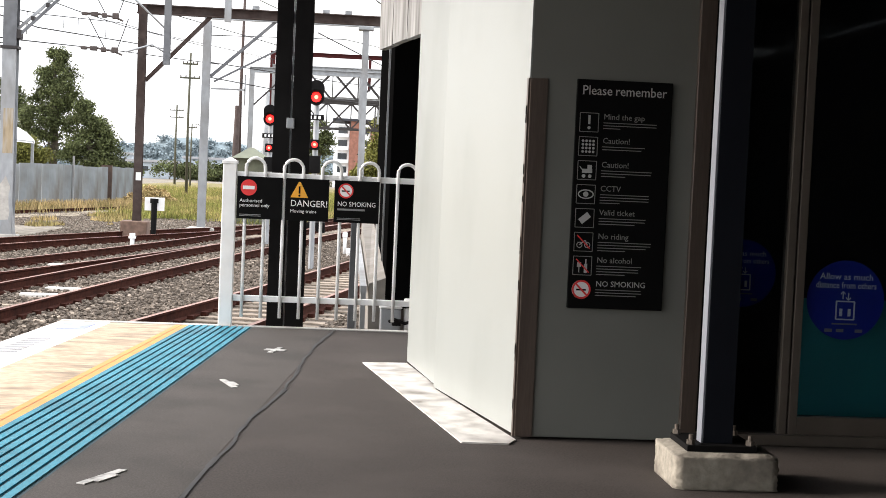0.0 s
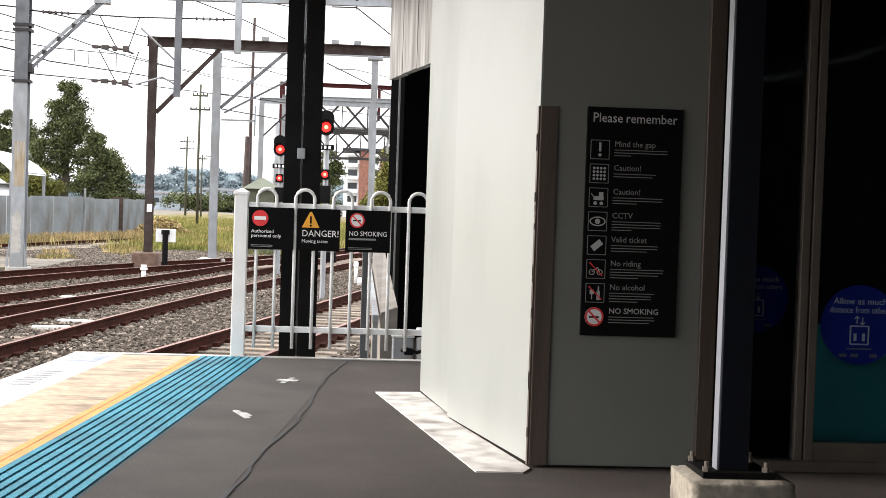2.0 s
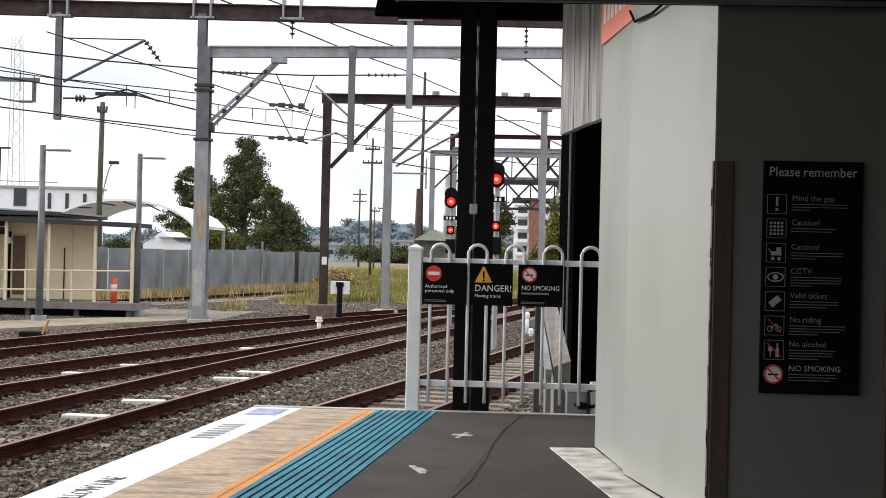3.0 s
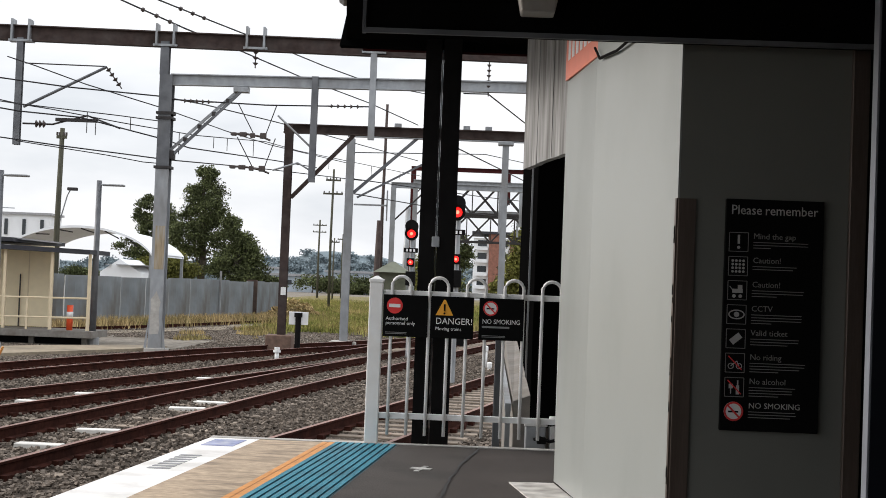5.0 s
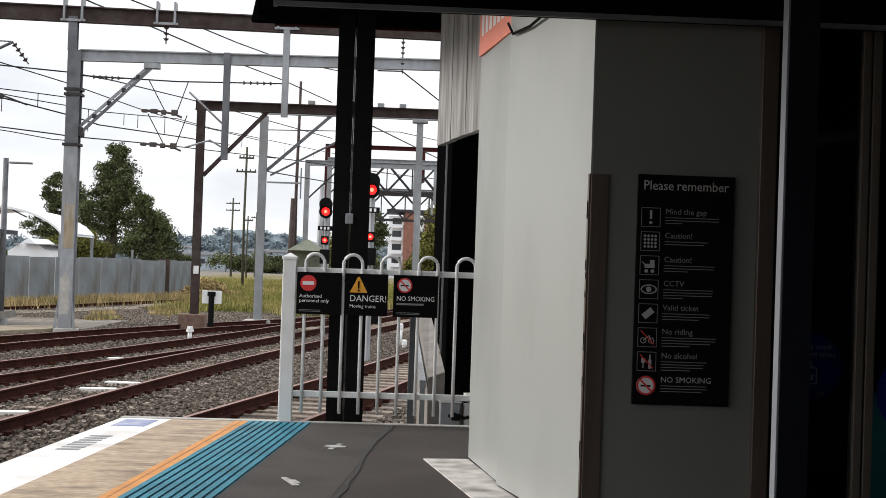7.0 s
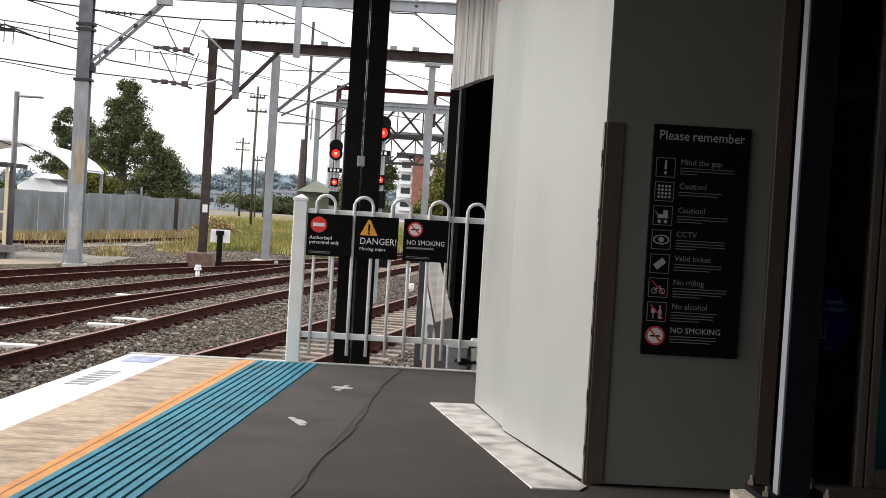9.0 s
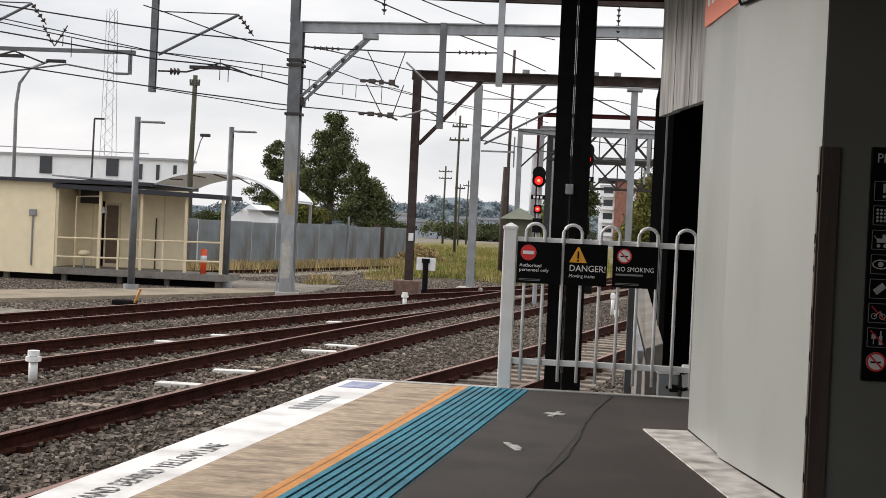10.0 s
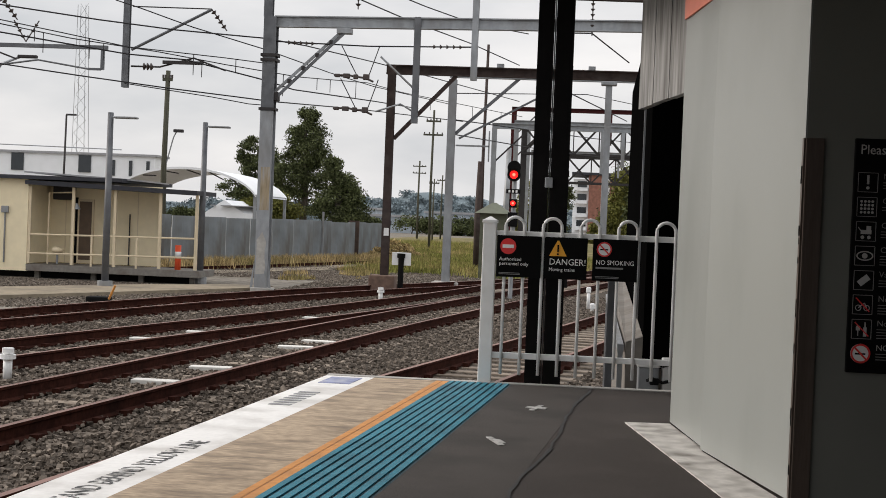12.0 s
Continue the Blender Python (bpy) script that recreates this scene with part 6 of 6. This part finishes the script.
for k in range(420):
    x = -400 + g.uniform(0, 1) * 560
    z = ridge(x)
    q = g.uniform(0, 1)
    clumps.append((x, 862 + 38 * q, (z - 3) * q + g.uniform(-1, 2.0), 5.5, 3, 2.6))
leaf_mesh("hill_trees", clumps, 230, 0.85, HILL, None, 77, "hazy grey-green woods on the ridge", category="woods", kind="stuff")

# ---- grass ----
bm = B()
grid = [[bm.verts.new((x, y, GL + 0.012 + 0.05 * noise.noise((x * 0.3, y * 0.2, 1)))) for x in np.linspace(-13.5, 3, 24)] for y in np.linspace(50, 100, 40)]
for a, b in zip(grid, grid[1:]):
    for j in range(23):
        c = sum((v.co for v in (a[j], a[j + 1])), Vector()) / 2
        if c.x < smooth_at(TRACKS[1], c.y) - 2.3 and c.y > 60 + 2.5 * math.sin(c.x * 0.8) and c.x > -9.2 - 0.12 * (c.y - 62) + 0.9 * math.sin(c.y * 0.7):
            bm.faces.new((a[j], a[j + 1], b[j + 1], b[j]))
part("grass_field", bm, GRASS, None, "rough green and straw-coloured grass beside the tracks", category="grass", kind="structure")


def blades(name, n, spot, hgt, seed, label):
    q = np.random.default_rng(seed)
    c = spot(q, n)
    n = len(c)
    a = q.uniform(0, 2 * math.pi, n)
    hh = hgt * q.uniform(0.4, 1.5, n)
    w = 0.018 + 0.012 * q.uniform(0, 1, n)
    lean = q.normal(0, 0.25, (n, 2)) * hh[:, None]
    dx, dy = np.cos(a) * w, np.sin(a) * w
    v = np.stack([np.stack([c[:, 0] - dx, c[:, 1] - dy, c[:, 2]], 1), np.stack([c[:, 0] + dx, c[:, 1] + dy, c[:, 2]], 1),
                  np.stack([c[:, 0] + lean[:, 0], c[:, 1] + lean[:, 1], c[:, 2] + hh], 1)], 1)
    me = bpy.data.meshes.new(name)
    me.from_pydata(v.reshape(-1, 3).tolist(), [], np.arange(3 * n).reshape(-1, 3).tolist())
    me.materials.append(STRAW if "weeds" in name else GRASS)
    return tagged(new(name, me), label, "grass", kind="stuff")


def field(q, n):
    y = 50 + 50 * q.uniform(0, 1, n)
    x = -13.5 + 16 * q.uniform(0, 1, n)
    lim = np.interp(y, np.linspace(48, 102, 55), [smooth_at(TRACKS[1], t) - 2.4 for t in np.linspace(48, 102, 55)])
    clump = np.sin(x * 1.7 + y * 0.6) + np.sin(y * 0.9 - x) + q.normal(0, 0.7, n)
    keep = (x < lim) & (y > 60 + 2.5 * np.sin(x * 0.8) + q.normal(0, 1.2, n)) & (x > -9.4 - 0.12 * (y - 62) + 0.9 * np.sin(y * 0.7)) & (clump > -0.6)
    return np.stack([x, y, np.full(n, GL)], 1)[keep]


bm = B()
rows_far = [[bm.verts.new((-26 + 32 * k / 20, y, GL + 0.02)) for k in range(21)] for y in (100, 120, 150, 190, 240)]
for a, b in zip(rows_far, rows_far[1:]):
    for k in range(20):
        bm.faces.new((a[k], a[k + 1], b[k + 1], b[k]))
part("far_grass", bm, mat("trampled_dry_grass", (0.20, 0.165, 0.085), 0.95, vary=0.5, scale=1.5, dirt=(0.10, 0.105, 0.045), dirt_amount=0.9, dscale=0.12, spec=0.05), None, "rough straw and green grass beyond the fence", category="grass", kind="structure")


def far_field(q, n):
    y = 96 + 60 * q.uniform(0, 1, n)
    x = -12 - 0.2 * (y - 96) + (13 + 0.2 * (y - 96)) * q.uniform(0, 1, n)
    lim = np.interp(y, [96, 110, 160], [smooth_at(TRACKS[1], 96) - 2.4, smooth_at(TRACKS[1], 108) - 2.4, 4])
    return np.stack([x, y, np.full(n, GL)], 1)[x < lim]


blades("far_grass_blades", 26000, far_field, 0.45, 15, "tall straw-coloured grass towards the far sheds")
blades("grass_blades", 100000, field, 0.30, 5, "rough green and straw-coloured grass beside the tracks")


def fence_foot(q, n):
    t = q.uniform(0, 1, n)
    y = 48 + 40 * t
    x = np.interp(y, [44, 57, 76, 86, 100], [-24, -17.05, -12.5, -11.9, -11]) + 0.3 + np.abs(q.normal(0, 0.9, n))
    return np.stack([x, y, np.full(n, GL)], 1)


def yard_weeds(q, n):
    y = 43.5 + 22 * q.uniform(0, 1, n)
    fx = np.interp(y, [44, 57, 76], [-24, -17.05, -12.5])
    x = fx + 2.5 + 8.5 * q.uniform(0, 1, n)
    lim = np.interp(y, np.linspace(42, 68, 27), [smooth_at(TRACKS[3], t) - 2.6 for t in np.linspace(42, 68, 27)])
    tuft = np.sin(x * 2.3 + y * 0.5) + np.sin(y * 1.1 - x * 0.9) + np.sin(x * 0.7 + 2)
    keep = (x < lim) & (tuft > 1.75) & ((x > -12) | (y > 48.5))
    return np.stack([x, y, np.full(n, GL)], 1)[keep]


def yard_stones(q, n):
    y = 40.5 + 26 * q.uniform(0, 1, n) ** 1.3
    x = -18 + 16 * q.uniform(0, 1, n)
    lim = np.interp(y, np.linspace(38, 70, 33), [smooth_at(TRACKS[3], t) - 2.0 for t in np.linspace(38, 70, 33)])
    back = np.interp(y, [44, 57, 76], [-22.5, -15.0, -10.3])
    keep = (x < lim) & (x > back) & ((y > 50) | (x > -9.2))
    return np.stack([x, y, GL + 0.012 * q.uniform(-1, 1, n)], 1)[keep]


def hut_stones(q, n):
    y = 30 + 12.6 * q.uniform(0, 1, n)
    x = -21 + 12.5 * q.uniform(0, 1, n)
    lim = np.interp(y, np.linspace(28, 44, 17), [smooth_at(TRACKS[3], t) - 2.0 for t in np.linspace(28, 44, 17)])
    return np.stack([x, y, GL + 0.012 * q.uniform(-1, 1, n)], 1)[x < lim]


scatter("hut_gravel", 22000, hut_stones, 0.03, STONE, "coarse grey gravel in front of the hut", "gravel", 18)
scatter("yard_gravel", 34000, yard_stones, 0.032, STONE, "coarse grey gravel and rubble on the yard", "gravel", 8)
bm = B()
prev = None
for k in range(30):
    y = 47 + k * 0.9
    x = float(np.interp(y, [44, 57, 76], [-18.6, -12.9, -8.6])) + 0.25 * math.sin(k * 1.3)
    w = 0.75 + 0.3 * math.sin(k * 0.9 + 1)
    pair = [bm.verts.new((x - w, y, GL + 0.02)), bm.verts.new((x + w, y, GL + 0.02))]
    if prev:
        bm.faces.new((prev[0], prev[1], pair[1], pair[0]))
    prev = pair
part("dirt_track", bm, PATH_TAN, None, "pale sandy track worn through the yard", category="path", kind="structure")
blades("weeds_in_yard", 26000, yard_weeds, 0.16, 12, "low dry weeds growing through the yard gravel")
blades("weeds_along_fence", 14000, fence_foot, 0.38, 6, "dry straw weeds along the sheet fence")


def end_weeds(q, n):
    x = 0.22 + 0.3 * q.normal(0, 1, n)
    y = 11.6 + np.abs(q.normal(0, 1.0, n))
    return np.stack([x, y, np.full(n, -1.06)], 1)


blades("weeds_by_platform", 2200, end_weeds, 0.34, 7, "dry weeds at the foot of the platform end")

# ---- unseen plain walls closing the platform behind the camera, added to block light ----
part("unseen_rear_wall", box(B(), -0.6, 6.0, -6.3, -6.1, 0, 3.05), DARK_INSIDE, None, "unseen dark wall added under the canopy to block light", category="wall", kind="structure")
part("side_wall", box(B(), 5.9, 6.1, -6.1, 10.7, 0, 3.05), DARK_INSIDE, None, "unseen dark wall added under the canopy to block light", category="wall", kind="structure")
